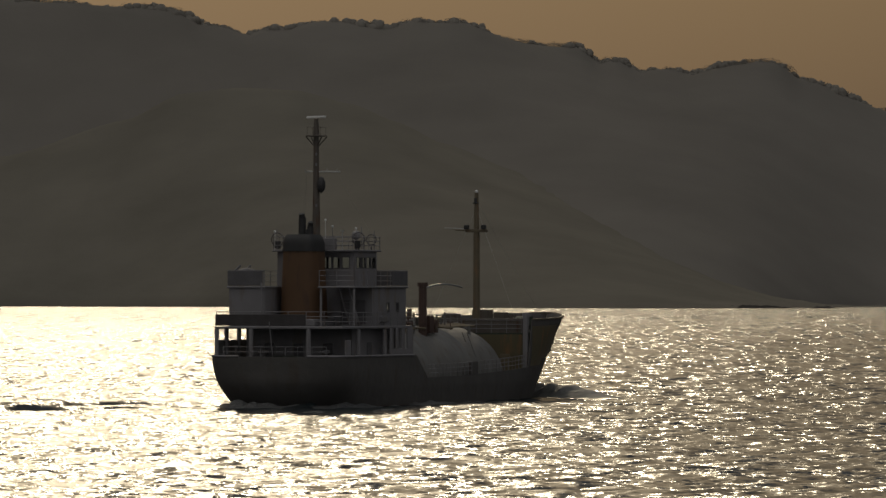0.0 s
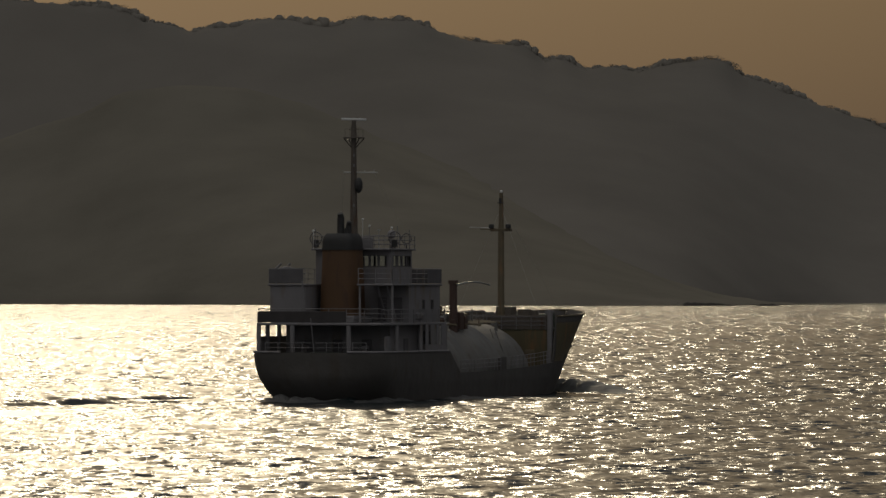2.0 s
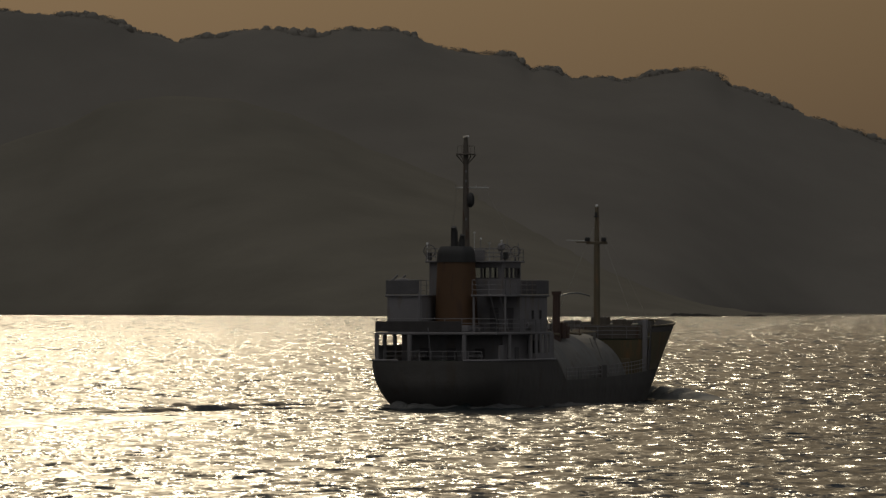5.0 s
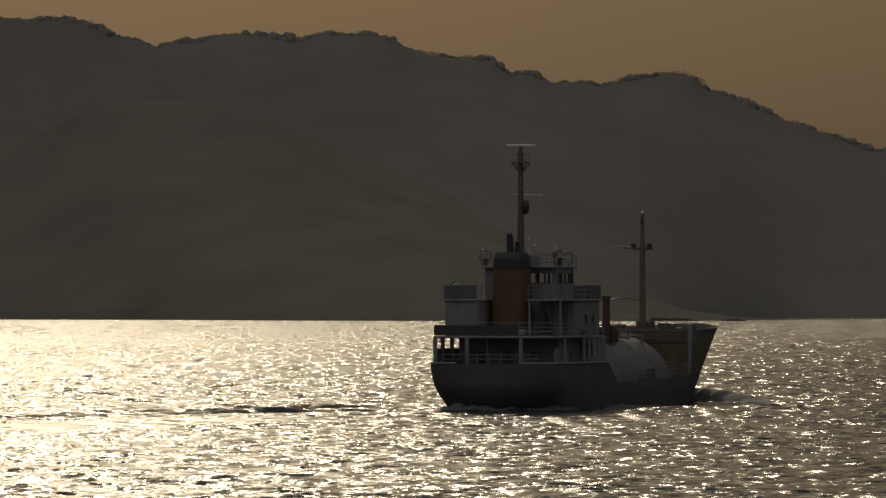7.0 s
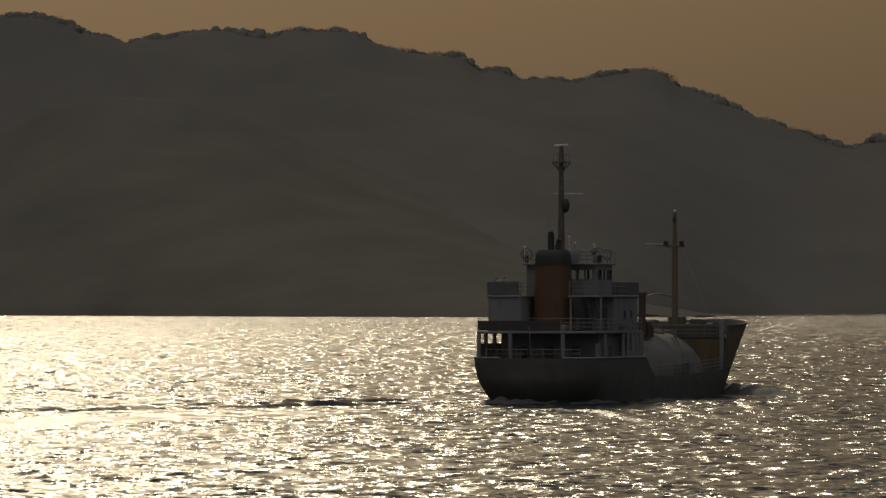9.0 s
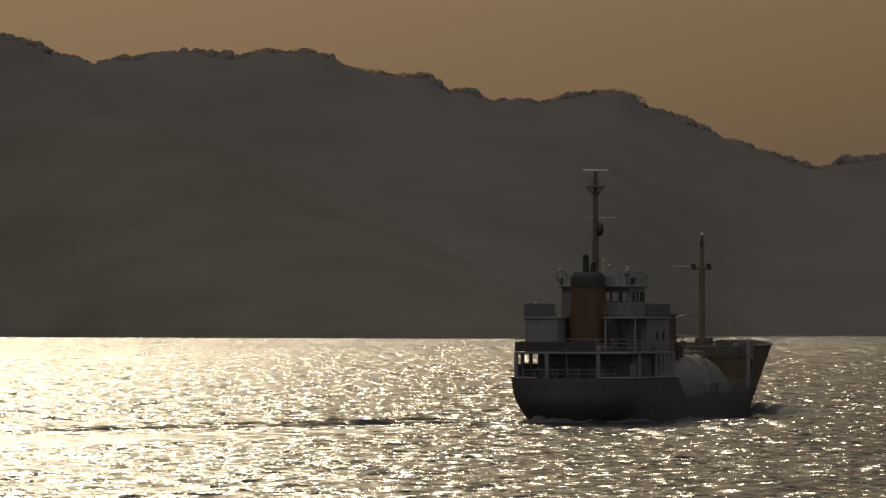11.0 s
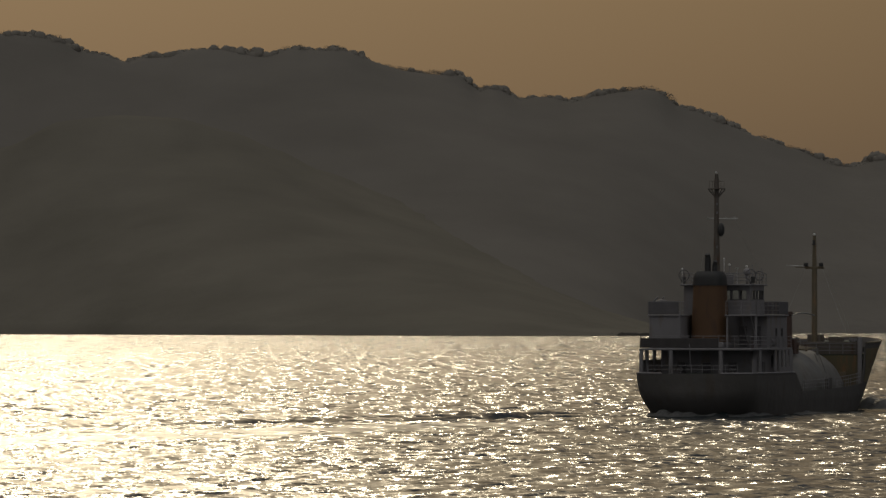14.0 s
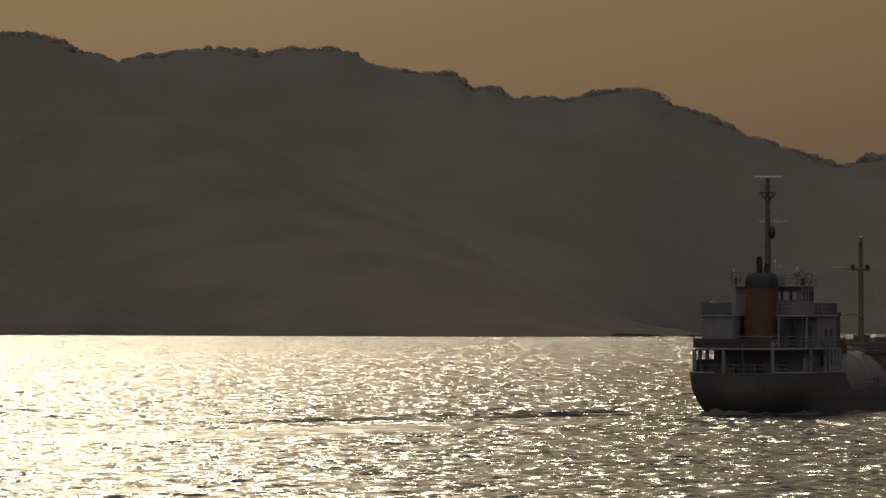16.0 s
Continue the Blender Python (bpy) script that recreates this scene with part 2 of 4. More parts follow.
def make_sea():
    # columns fan out with the distance, rows open up
    fan = spaced((-4000, -300, 500, 60), (-300, -52, 50, 1.5), (-52, 66, 0.215, 0.215), (66, 320, 1.5, 50), (320, 4000, 60, 500))
    ys = spaced((-1500, 200, 300, 20), (200, 255, 10, 1.0), (255, 700, 0.55, 0.95), (700, 1300, 0.95, 2.2), (1300, 2600, 2.2, 8), (2600, 4950, 8, 150))
    widen = np.clip(ys, 250, 1500)[:, None] / 500.0
    inner = np.clip(fan, -80, 95)
    X = inner[None, :] * widen + (fan - inner)[None, :]
    Y = np.repeat(ys[:, None], len(fan), 1)
    Z = np.zeros_like(X)
    sy = np.gradient(ys)[:, None]
    sx = np.gradient(X, axis=1)
    for i in range(70):
        lam = 0.8 * (4.6 / 0.8) ** rng.random()
        ang = rng.normal(math.pi / 2 + 0.2, 0.75)
        k = 2 * math.pi / lam
        amp = SEA_AMP * lam ** 0.9
        ph = rng.random() * 6.28
        per = np.maximum(sy * abs(math.sin(ang)), sx * abs(math.cos(ang)))
        fade = np.clip((lam / per - 2.2) / 2.0, 0, 1)
        s = np.sin(k * (X * math.cos(ang) + Y * math.sin(ang)) + ph)
        Z += amp * fade * (s + 0.3 * s * s)
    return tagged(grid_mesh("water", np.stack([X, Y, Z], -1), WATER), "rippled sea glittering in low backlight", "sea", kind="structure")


SEA_AMP = 0.0032
sea = make_sea()


# ---- the hills ----

def ridge_height(x, xs, zs):
    i = np.clip(np.searchsorted(xs, x) - 1, 0, len(xs) - 2)
    f = np.clip((x - xs[i]) / (xs[i + 1] - xs[i]), 0, 1)
    return zs[i] + (zs[i + 1] - zs[i]) * (0.5 * f + 0.5 * f * f * (3 - 2 * f))


def fractal(x, y, scale, octaves=4):
    tot, a = np.zeros_like(x, dtype=float), 1.0
    for o in range(octaves):
        for j in range(3):
            k = 2 * math.pi / scale * 2 ** o
            th, ph = rng.random() * 6.28, rng.random() * 6.28
            tot += a * np.sin(k * (x * math.cos(th) + y * math.sin(th)) * (0.7 + 0.6 * rng.random()) + ph) / 3
        a *= 0.5
    return tot


# summits and saddles of the far ridge, fitted to its outline in the camera's view: x, height (metres), 4300 m off
BACK_X = np.array([-1900, -1300, -800, -420, -293, -255, -205, -183, -174, -167, -157, -139, -122, -117, -94, -82, -72, -55, -47, -26, -15, -6, -2, 27, 37, 54, 66, 83, 103, 117, 126, 133, 143, 156, 166, 180, 194, 213, 225, 236, 244, 252, 264, 283, 306, 333, 359, 371, 388, 440, 520, 700, 1300, 2000], float)
BACK_Z = np.array([117.5, 147.5, 212.5, 211.0, 206.0, 203.2, 200.2, 198.3, 196.7, 195.2, 188.6, 186.7, 180.9, 184.3, 184.7, 189.3, 190.4, 190.0, 187.0, 185.0, 189.3, 191.9, 189.6, 189.3, 184.7, 178.9, 175.5, 173.6, 172.4, 161.7, 164.0, 162.5, 155.2, 158.3, 157.5, 154.1, 158.3, 161.4, 163.4, 162.2, 158.4, 151.1, 148.8, 140.0, 131.2, 122.1, 111.3, 110.2, 115.3, 121.0, 128.0, 147.5, 167.5, 117.5], float)
# the nearer wooded spur, its outline fitted to the camera's view as well, 3760 m off
SPUR_X = np.array([-1832, -868, -405, -251, -179, -146, -112, -79, -45, -18, 9, 56, 116, 152, 180, 771], float)
SPUR_Z = np.array([38.9, 67.8, 67.8, 89.0, 110.6, 126.2, 129.8, 128.3, 120.0, 109.3, 96.7, 79.4, 58.2, 34, -6, -6], float)


def make_hill(name, label, xs_c, zs_c, y_ridge, y_foot, rough, foot, mat, bulge):
    xs = spaced((-1850, -520, 40, 9), (-520, 560, 7, 7), (560, 1950, 9, 40))
    ts = np.linspace(0, 1, 46)
    X = np.repeat(xs[None, :], 60, 0)
    tt = np.concatenate([ts, np.linspace(1.04, 1.5, 14)])[:, None]
    Y = y_foot(xs)[None, :] + (y_ridge - y_foot(xs))[None, :] * tt
    R = ridge_height(xs, xs_c, zs_c)[None, :]
    # the crest's own bumps die out down the slope
    soft = np.array([np.average(R[0], weights=np.exp(-((xs - x) / 55.0) ** 2) * np.gradient(xs)) for x in xs])[None, :]
    R = soft + (R - soft) * np.clip(tt, 0, 1) ** 9
    rise = np.where(tt <= 1, (np.clip(tt, 0, 1) ** bulge), 1 - (tt - 1) * 0.5)
    Z = foot + (R - foot) * rise + fractal(X, Y * 0.5, 260, 4) * rough * np.clip(np.minimum(tt * 4, np.abs(1 - tt) * 5), 0, 1)
    Z += rng.normal(0, 0.4, Z.shape) * np.clip(tt * 6, 0, 1) * (np.abs(1 - tt) > 0.01)
    Z[0] = -2
    return tagged(grid_mesh(name, np.stack([X, Y, Z], -1), mat, True), label, "hill", kind="structure")


def shore_y(x):
    return 3480 - 260 * np.exp(-((x - 60) / 160.0) ** 2) + 150 / (1 + np.exp(-(x - 215) / 30.0)) + 25 * np.sin(x / 37.0) + 120 * np.clip((-x - 150) / 200, 0, 1) + 170 / (1 + np.exp((x - 50) / 30.0))


def back_foot(x):
    return shore_y(x) + 300


make_hill("far_hill", "wooded mountain ridge with haze put into its grey colour", BACK_X, BACK_Z + 1.6, 4300, back_foot, 2.2, 0.3, FAR_HAZY_WOOD, 1.0)
make_hill("near_hill", "wooded spur in front of the ridge, coloured with less haze", SPUR_X * 1.048, (SPUR_Z - 9.3) * 1.048 + 9.3, 3940, shore_y, 2.0, 0.3, NEAR_HAZY_WOOD, 0.95)


def scatter_crowns(name, xs_c, zs_c, y0, count, x0, x1, size, label, mat):
    """A wood along a ridge: each crown a few lumpy boughs with a fringe of loose tufts."""
    V, F = [], []
    r = random.Random(5 + count)
    for i in range(count):
        x = x0 + (x1 - x0) * (i + r.random()) / count
        y = y0 + r.uniform(2, 18)
        clump = min(1, max(0, 0.5 + 0.9 * noise.noise((x * 0.035, 3.3, 0)) + 0.5 * noise.noise((x * 0.13, 8.1, 0))))
        bare = noise.noise((x * 0.02, 17.0, 0)) > 0.12
        h = float(ridge_height(np.array([x]), xs_c, zs_c)[0]) - 0.9
        s = size * r.uniform(0.7, 1.15) * (0.55 + 0.75 * clump)
        for j in range(0 if bare and r.random() < 0.75 else 4):
            c = Vector((x + s * r.uniform(-0.6, 0.6), y + r.uniform(-1, 1), h + s * r.uniform(-0.25, 0.45)))
            q, n = s * r.uniform(0.5, 0.8), len(V)
            for k in range(6):
                lat = -0.5 + 2.07 * k / 5
                for m in range(9):
                    a = 2 * math.pi * m / 9
                    d = Vector((math.cos(a) * math.cos(lat), math.sin(a) * math.cos(lat), math.sin(lat)))
                    V.append(c + d * q * (1 + 0.3 * noise.noise(d * 2.6 + c) + 0.2 * noise.noise(d * 6 + c)))
            for k in range(5):
                for m in range(9):
                    w = (m + 1) % 9
                    F.append((n + k * 9 + m, n + k * 9 + w, n + k * 9 + 9 + w, n + k * 9 + 9 + m))
        for j in range(170 if bare else 170):
            a, b = r.uniform(0, 6.28), r.uniform(-0.2, 1.0)
            rad = s * r.uniform(0.3, 1.05) * (1.15 if bare else 1.0)
            c = Vector((x + math.cos(a) * rad * math.sqrt(max(0, 1 - b * b * 0.8)), y + math.sin(a) * rad * 0.6, h + s * (0.3 + 0.75 * b)))
            q = s * r.uniform(0.03, 0.07)
            n = len(V)
            d1 = Vector((r.gauss(0, 1), r.gauss(0, 1), r.gauss(0, 1))).normalized() * q
            d2 = Vector((r.gauss(0, 1), r.gauss(0, 1), r.gauss(0, 1))).normalized() * q
            V += [c + d1, c + d2, c - d1, c - d2 * 0.8]
            F.append((n, n + 1, n + 2, n + 3))
    return tagged(smooth(mesh_from(name, [tuple(v) for v in V], F, mat)), label, "trees", kind="stuff")


scatter_crowns("ridge_trees", BACK_X, BACK_Z, 4300, 760, -420, 520, 4.9, "rounded and bare-topped trees along the ridge line", LEAF)


def islet(name, x, y, length, depth, height, seed, label):
    r = random.Random(seed)
    n, m = 26, 7
    V = np.zeros((m, n, 3))
    hs = [r.uniform(0.3, 1) for _ in range(n)]
    for i in range(n):
        f = i / (n - 1)
        env = math.sin(math.pi * f) ** 0.6 * (0.5 + 0.5 * hs[i])
        for j in range(m):
            g = j / (m - 1)
            V[j, i] = (x + (f - 0.5) * length, y + (g - 0.5) * depth, -0.6 + (height + 0.6) * env * math.sin(math.pi * g) ** 0.7)
    return tagged(grid_mesh(name, V, ROCK, False), label, "islet", kind="structure")


islet("islet", 170, 3330, 46, 26, 2.0, 3, "low rocky islet off the far shore")
islet("islet_small", 206, 3300, 15, 12, 1.5, 4, "small flat rock awash off the far shore")


# ---- the tanker: x forward, y to port, z up from the waterline ----
BEAM = 5.6


def deck_line(x):
    """Height of the hull's upper edge along the ship."""
    if x < 6.6:
        return 4.35
    if x < 9.0:
        return 4.35 - 1.75 * (x - 6.6) / 2.4
    if x < 32.5:
        return 2.6 + 0.55 * ((x - 9) / 23.5) ** 2
    if x < 33.0:
        return 3.15 + (7.0 - 3.15) * (x - 32.5) / 0.5
    return 7.0 + 0.5 * ((x - 33) / 19.5) ** 1.5


def half_breadth(x, z):
    """Half the hull's width: full amidships, a rounded counter stern and a flared bow."""
    zz = max(-2.5, min(z, 7.5))
    stem = 47.7 + 4.7 * (max(0, zz) / 7.4) ** 1.05 - max(0, -zz) * 0.3
    stern = -9.6 + (0 if zz > 2.6 else (2.6 - zz) ** 1.6 * 0.42)
    full = BEAM * (0.93 + 0.07 * min(1, max(0, (zz + 1) / 3)))
    if x > stem:
        return 0.0
    if x < stern:
        return 0.0
    entry = 24.0 - max(0, zz) * 1.25
    f = min(1.0, (stem - x) / entry)
    bow = 1 - (1 - f) ** 1.9
    run = 4.6 - min(max(zz, -1), 4) * 0.62
    g = min(1.0, (x - stern) / run)
    aft = (1 - (1 - g) ** 2.6) ** 0.62
    tuck = 1.0 if zz > 3 else 1 - (3 - zz) * 0.045 * max(0, 1 - (x - stern) / 14)
    return full * bow * aft * tuck


def hull_mesh(z_low, z_high, inner=0.0):
    """Loft of the shell between two heights (z_high None: up to the deck line)."""
    xs = [-9.6 + 0.12 * i for i in range(10)] + [-8.3 + 0.5 * i for i in range(12)]
    xs += [-2 + 1.2 * i for i in range(7)] + [6.59, 7.2, 7.8, 8.4, 9.0] + [10 + 1.5 * i for i in range(15)] + [32.49, 33.0] + [34 + 0.8 * i for i in range(23)]
    xs = sorted(set(round(v, 3) for v in xs if v <= 52.3)) + [52.3]
    n = 12
    bm = B()
    for side in (-1, 1):
        grid = []
        for x in xs:
            top = deck_line(x) if z_high is None else min(z_high, deck_line(x))
            col = []
            for j in range(n + 1):
                z = z_low + (top - z_low) * j / n
                stem = 47.7 + 4.7 * (min(7.5, max(0, z)) / 7.4) ** 1.05 - max(0, -z) * 0.3
                stern = -9.6 + (0 if z > 2.6 else (2.6 - z) ** 1.6 * 0.42)
                px = min(max(x, stern), stem)
                b = max(0, half_breadth(px, z) - inner)
                col.append(bm.verts.new((px, side * b, z)))
            grid.append(col)
        for a, b in zip(grid, grid[1:]):
            for j in range(n):
                q = (a[j], b[j], b[j + 1], a[j + 1])
                bm.faces.new(q if side < 0 else q[::-1])
    bmesh.ops.remove_doubles(bm, verts=bm.verts, dist=0.004)
    return bm


def deck_plate(x0, x1, z, thick, inset=0.06, step=0.8):
    """A deck that fills the hull's outline at height z."""
    bm = B()
    n = max(2, int((x1 - x0) / step))
    tops, lows = [], []
    for zz, acc in ((z, tops), (z - thick, lows)):
        for i in range(n + 1):
            x = x0 + (x1 - x0) * i / n
            b = max(0.02, half_breadth(x, z) - inset)
            acc.append((bm.verts.new((x, -b, zz)), bm.verts.new((x, b, zz))))
    for i in range(n):
        bm.faces.new((tops[i][0], tops[i + 1][0], tops[i + 1][1], tops[i][1]))
        bm.faces.new((lows[i][1], lows[i + 1][1], lows[i + 1][0], lows[i][0]))
        for s in (0, 1):
            bm.faces.new((tops[i][s], lows[i][s], lows[i + 1][s], tops[i + 1][s]))
    for i in (0, n):
        bm.faces.new((tops[i][0], tops[i][1], lows[i][1], lows[i][0]))
    return bm


ship = tagged(new("gas_tanker"), "small gas tanker with black hull greyed for haze, white deckhouse and orange funnel", "ship")

hull = smooth(part("hull", hull_mesh(0.55, None), [HULL, YELLOW], ship, "black steel hull with rust streaks, ochre round the forecastle"))
for face in hull.data.polygons:
    face.material_index = int(face.center.x > 33.4 and 3.0 + 0.12 * (face.center.x - 33) < face.center.z < 6.3)
sol = hull.modifiers.new("plate", "SOLIDIFY")
sol.thickness, sol.offset = 0.1, -1
hull.modifiers.new("crease", "EDGE_SPLIT").split_angle = radians(40)
smooth(part("boot_top", hull_mesh(-2.2, 0.55), BOOT, ship, "dull red antifouling at the waterline"))


def cap_rails():
    """Half-round caps on the bulwarks."""
    for side in (-1, 1):
        bm = B()
        xs = [-9.3 + 0.3 * i for i in range(6)] + [-7.5 + 0.9 * i for i in range(16)]
        pts = [Vector((x, side * (half_breadth(x, 4.3) - 0.02), 4.38)) for x in xs]
        tube(bm, pts, 0.1)
        part("bulwark_cap", bm, WHITE, hull, "pale painted bulwark cap")
        bm = B()
        xs = [33.2 + 0.9 * i for i in range(21)]
        pts = [Vector((x, side * max(0, half_breadth(x, deck_line(x) - 0.02)), deck_line(x) + 0.02)) for x in xs] + [Vector((52.25, 0, deck_line(52.2)))]
        tube(bm, pts, 0.09)
        part("bow_cap", bm, BEIGE, hull, "buff painted forecastle cap rail")


cap_rails()
part("poop_deck", deck_plate(-9.2, 8.2, 3.3, 0.12), DECKGREEN, ship, "green painted deck")
part("main_deck", deck_plate(8.0, 33.2, 2.1, 0.1), DECKGREEN, ship, "green painted deck")
part("forecastle_deck", deck_plate(33.1, 50.2, 5.9, 0.12), DECKGREEN, ship, "green painted deck")
bm = B()
box(bm, 33.1, 33.25, -5.1, 5.1, 2.1, 5.9, 0.02)
fore_bulkhead = part("forecastle_bulkhead", bm, YELLOW, ship, "ochre painted bulkhead")
for y in (-3.2, 0.4, 3.4):
    bm = box(B(), 33.02, 33.1, y - 0.4, y + 0.4, 2.35, 4.2, 0.03)
    part("door", bm, BEIGE, fore_bulkhead, "buff steel door")


# --- rails ---
def rail(points, height=1.05, bars=3, gap=1.5, mat=None, name="railing", r=0.025):
    """Stanchions and bars along a broken line of points."""
    holder = tagged(new(name), "", "")
    holder.parent = ship
    mat = mat or WHITE
    for a, b in zip(points, points[1:]):
        a, b = Vector(a), Vector(b)
        n = max(1, round((b - a).length / gap))
        for i in range(n + 1):
            p = a.lerp(b, i / n)
            part("stanchion", rod(B(), p, p + Vector((0, 0, height)), r * 1.2, n=6), mat, holder)
        for k in range(bars):
            z = Vector((0, 0, height * (k + 1) / bars))
            part("bar", rod(B(), a + z, b + z, r, n=6), mat, holder)
    return holder


def side_line(x0, x1, n, z_of, inset=0.12):
    return [(x0 + (x1 - x0) * i / n, half_breadth(x0 + (x1 - x0) * i / n, 2.6) - inset, z_of(x0 + (x1 - x0) * i / n)) for i in range(n + 1)]


star = [(x, -y, z) for x, y, z in side_line(9.4, 19.2, 3, deck_line)]
rail(star, 1.0, 3, 0.85, WHITE)
star = [(x, -y, z) for x, y, z in side_line(21.2, 32.2, 3, deck_line)]
rail(star, 1.0, 3, 0.85, WHITE)
rail(side_line(9.4, 32.2, 5, deck_line), 1.0, 3, 1.4, WHITE)
# the low gangway post between the two rails
bm = box(B(), 19.3, 21.0, -5.35, -5.1, 2.7, 3.75, 0.04)
part("gangway_door", bm, HULL, ship, "dark steel gangway door")

# --- accommodation ---
def wall_with_windows(name, axis, at, a0, a1, z0, z1, openings, thick, mat, parent):
    """A wall as strips round its openings. axis x: the wall lies at x=at and runs along y."""
    bm = B()
    cuts = sorted({a0, a1, *[o[0] for o in openings], *[o[1] for o in openings]})
    for c0, c1 in zip(cuts, cuts[1:]):
        op = [o for o in openings if o[0] <= c0 + 1e-6 and o[1] >= c1 - 1e-6]
        spans = [(z0, z1)]
        if op:
            spans = [(z0, op[0][2]), (op[0][3], z1)]
        for s0, s1 in spans:
            if s1 - s0 > 0.01:
                if axis == "x":
                    box(bm, at - thick / 2, at + thick / 2, c0, c1, s0, s1, 0)
                else:
                    box(bm, c0, c1, at - thick / 2, at + thick / 2, s0, s1, 0)
    bmesh.ops.remove_doubles(bm, verts=bm.verts, dist=0.001)
    w = part(name, bm, mat, parent)
    for o in openings:
        g = B()
        if axis == "x":
            box(g, at - 0.01, at + 0.01, o[0] + 0.003, o[1] - 0.003, o[2] + 0.003, o[3] - 0.003, 0)
        else:
            box(g, o[0] + 0.003, o[1] - 0.003, at - 0.01, at + 0.01, o[2] + 0.003, o[3] - 0.003, 0)
        p = part("window_pane", g, GLASS, w)
        p.visible_shadow = False
        fr = B()
        for e in range(4):
            t = 0.05
            c = [(o[0] - t, o[0], o[2] - t, o[3] + t), (o[1], o[1] + t, o[2] - t, o[3] + t), (o[0], o[1], o[2] - t, o[2]), (o[0], o[1], o[3], o[3] + t)][e]
            if axis == "x":
                box(fr, at - thick / 2 - 0.03, at + thick / 2 + 0.03, c[0], c[1], c[2], c[3], 0)
            else:
                box(fr, c[0], c[1], at - thick / 2 - 0.03, at + thick / 2 + 0.03, c[2], c[3], 0)
        part("window_frame", fr, CANVAS, w)
    return w


house = new("deckhouse")
house.parent = ship


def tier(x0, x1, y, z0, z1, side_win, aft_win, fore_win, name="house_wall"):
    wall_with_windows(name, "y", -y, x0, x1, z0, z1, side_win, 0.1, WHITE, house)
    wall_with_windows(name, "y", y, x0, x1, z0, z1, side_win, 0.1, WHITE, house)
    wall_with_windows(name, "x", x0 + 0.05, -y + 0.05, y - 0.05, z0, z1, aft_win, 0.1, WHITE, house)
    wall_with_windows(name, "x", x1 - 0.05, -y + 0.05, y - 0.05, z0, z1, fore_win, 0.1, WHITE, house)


def row_of(a0, n, gap, w, z0, z1):
    return [(a0 + i * gap, a0 + i * gap + w, z0, z1) for i in range(n)]


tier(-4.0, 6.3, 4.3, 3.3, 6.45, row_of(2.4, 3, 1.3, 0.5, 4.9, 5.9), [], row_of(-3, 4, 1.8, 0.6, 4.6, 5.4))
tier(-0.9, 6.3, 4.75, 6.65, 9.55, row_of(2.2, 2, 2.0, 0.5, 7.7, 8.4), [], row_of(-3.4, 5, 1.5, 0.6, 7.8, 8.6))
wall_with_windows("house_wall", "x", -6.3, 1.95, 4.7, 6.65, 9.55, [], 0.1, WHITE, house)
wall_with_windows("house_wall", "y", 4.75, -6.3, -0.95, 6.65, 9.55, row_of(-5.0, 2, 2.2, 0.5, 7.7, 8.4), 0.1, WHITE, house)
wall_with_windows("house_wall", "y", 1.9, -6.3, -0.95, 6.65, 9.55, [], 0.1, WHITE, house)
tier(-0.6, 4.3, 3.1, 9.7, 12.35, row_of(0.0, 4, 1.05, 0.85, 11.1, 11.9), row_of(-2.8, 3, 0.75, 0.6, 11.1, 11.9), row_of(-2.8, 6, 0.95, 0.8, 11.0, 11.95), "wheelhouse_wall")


def slab(name, x0, x1, y, z0, z1, mat, label=""):
    return part(name, box(B(), x0, x1, -y, y, z0, z1, 0.04), mat, house, label)


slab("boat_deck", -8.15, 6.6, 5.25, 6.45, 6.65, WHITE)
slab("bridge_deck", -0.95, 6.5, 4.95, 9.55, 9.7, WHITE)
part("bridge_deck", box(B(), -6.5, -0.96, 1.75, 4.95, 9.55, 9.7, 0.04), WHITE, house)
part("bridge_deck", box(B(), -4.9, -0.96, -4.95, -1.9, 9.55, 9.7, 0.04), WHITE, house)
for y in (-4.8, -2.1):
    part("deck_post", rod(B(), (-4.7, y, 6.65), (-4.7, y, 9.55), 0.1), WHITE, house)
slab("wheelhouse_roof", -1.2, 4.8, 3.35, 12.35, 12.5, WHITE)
part("awning_pole", rod(B(), (-7.9, 1.5, 6.65), (-7.9, 1.5, 9.95), 0.08), WHITE, house, "white awning pole")
# posts that carry the boat deck over the open poop
for x, y in ((-8.0, 5.1), (-6.1, 5.1), (-3.6, 5.1), (1.0, 5.1), (-4.6, -5.1), (0.9, -5.1), (-8.0, 2.3), (-8.0, -2.4)):
    part("deck_post", rod(B(), (x, y, 3.3), (x, y, 6.45), 0.19), WHITE, house)
# high plating on the quarter, open only under the boat deck
for y in (-5.2, 5.2):
    x1 = -1.0 if y > 0 else -6.4
    part("quarter_plate", box(B(), -7.6, x1, y - 0.04, y + 0.04, 4.3, 5.6, 0.02), WHITE, house)
for y in (-4.38, 4.38):
    part("side_door", box(B(), -0.9, 0.0, y - 0.04, y + 0.04, 3.45, 5.4, 0.02), CANVAS, house, "grey steel door")
for y in (-2.4, 0.0, 2.4):
    part("aft_door", box(B(), -4.08, -3.98, y - 0.4, y + 0.4, 3.45, 5.35, 0.03), CANVAS, house, "grey steel door")
for y in (-3.9, -2.6):
    part("aft_door", box(B(), -0.98, -0.9, y - 0.38, y + 0.38, 6.8, 8.65, 0.03), CANVAS, house, "grey steel door")
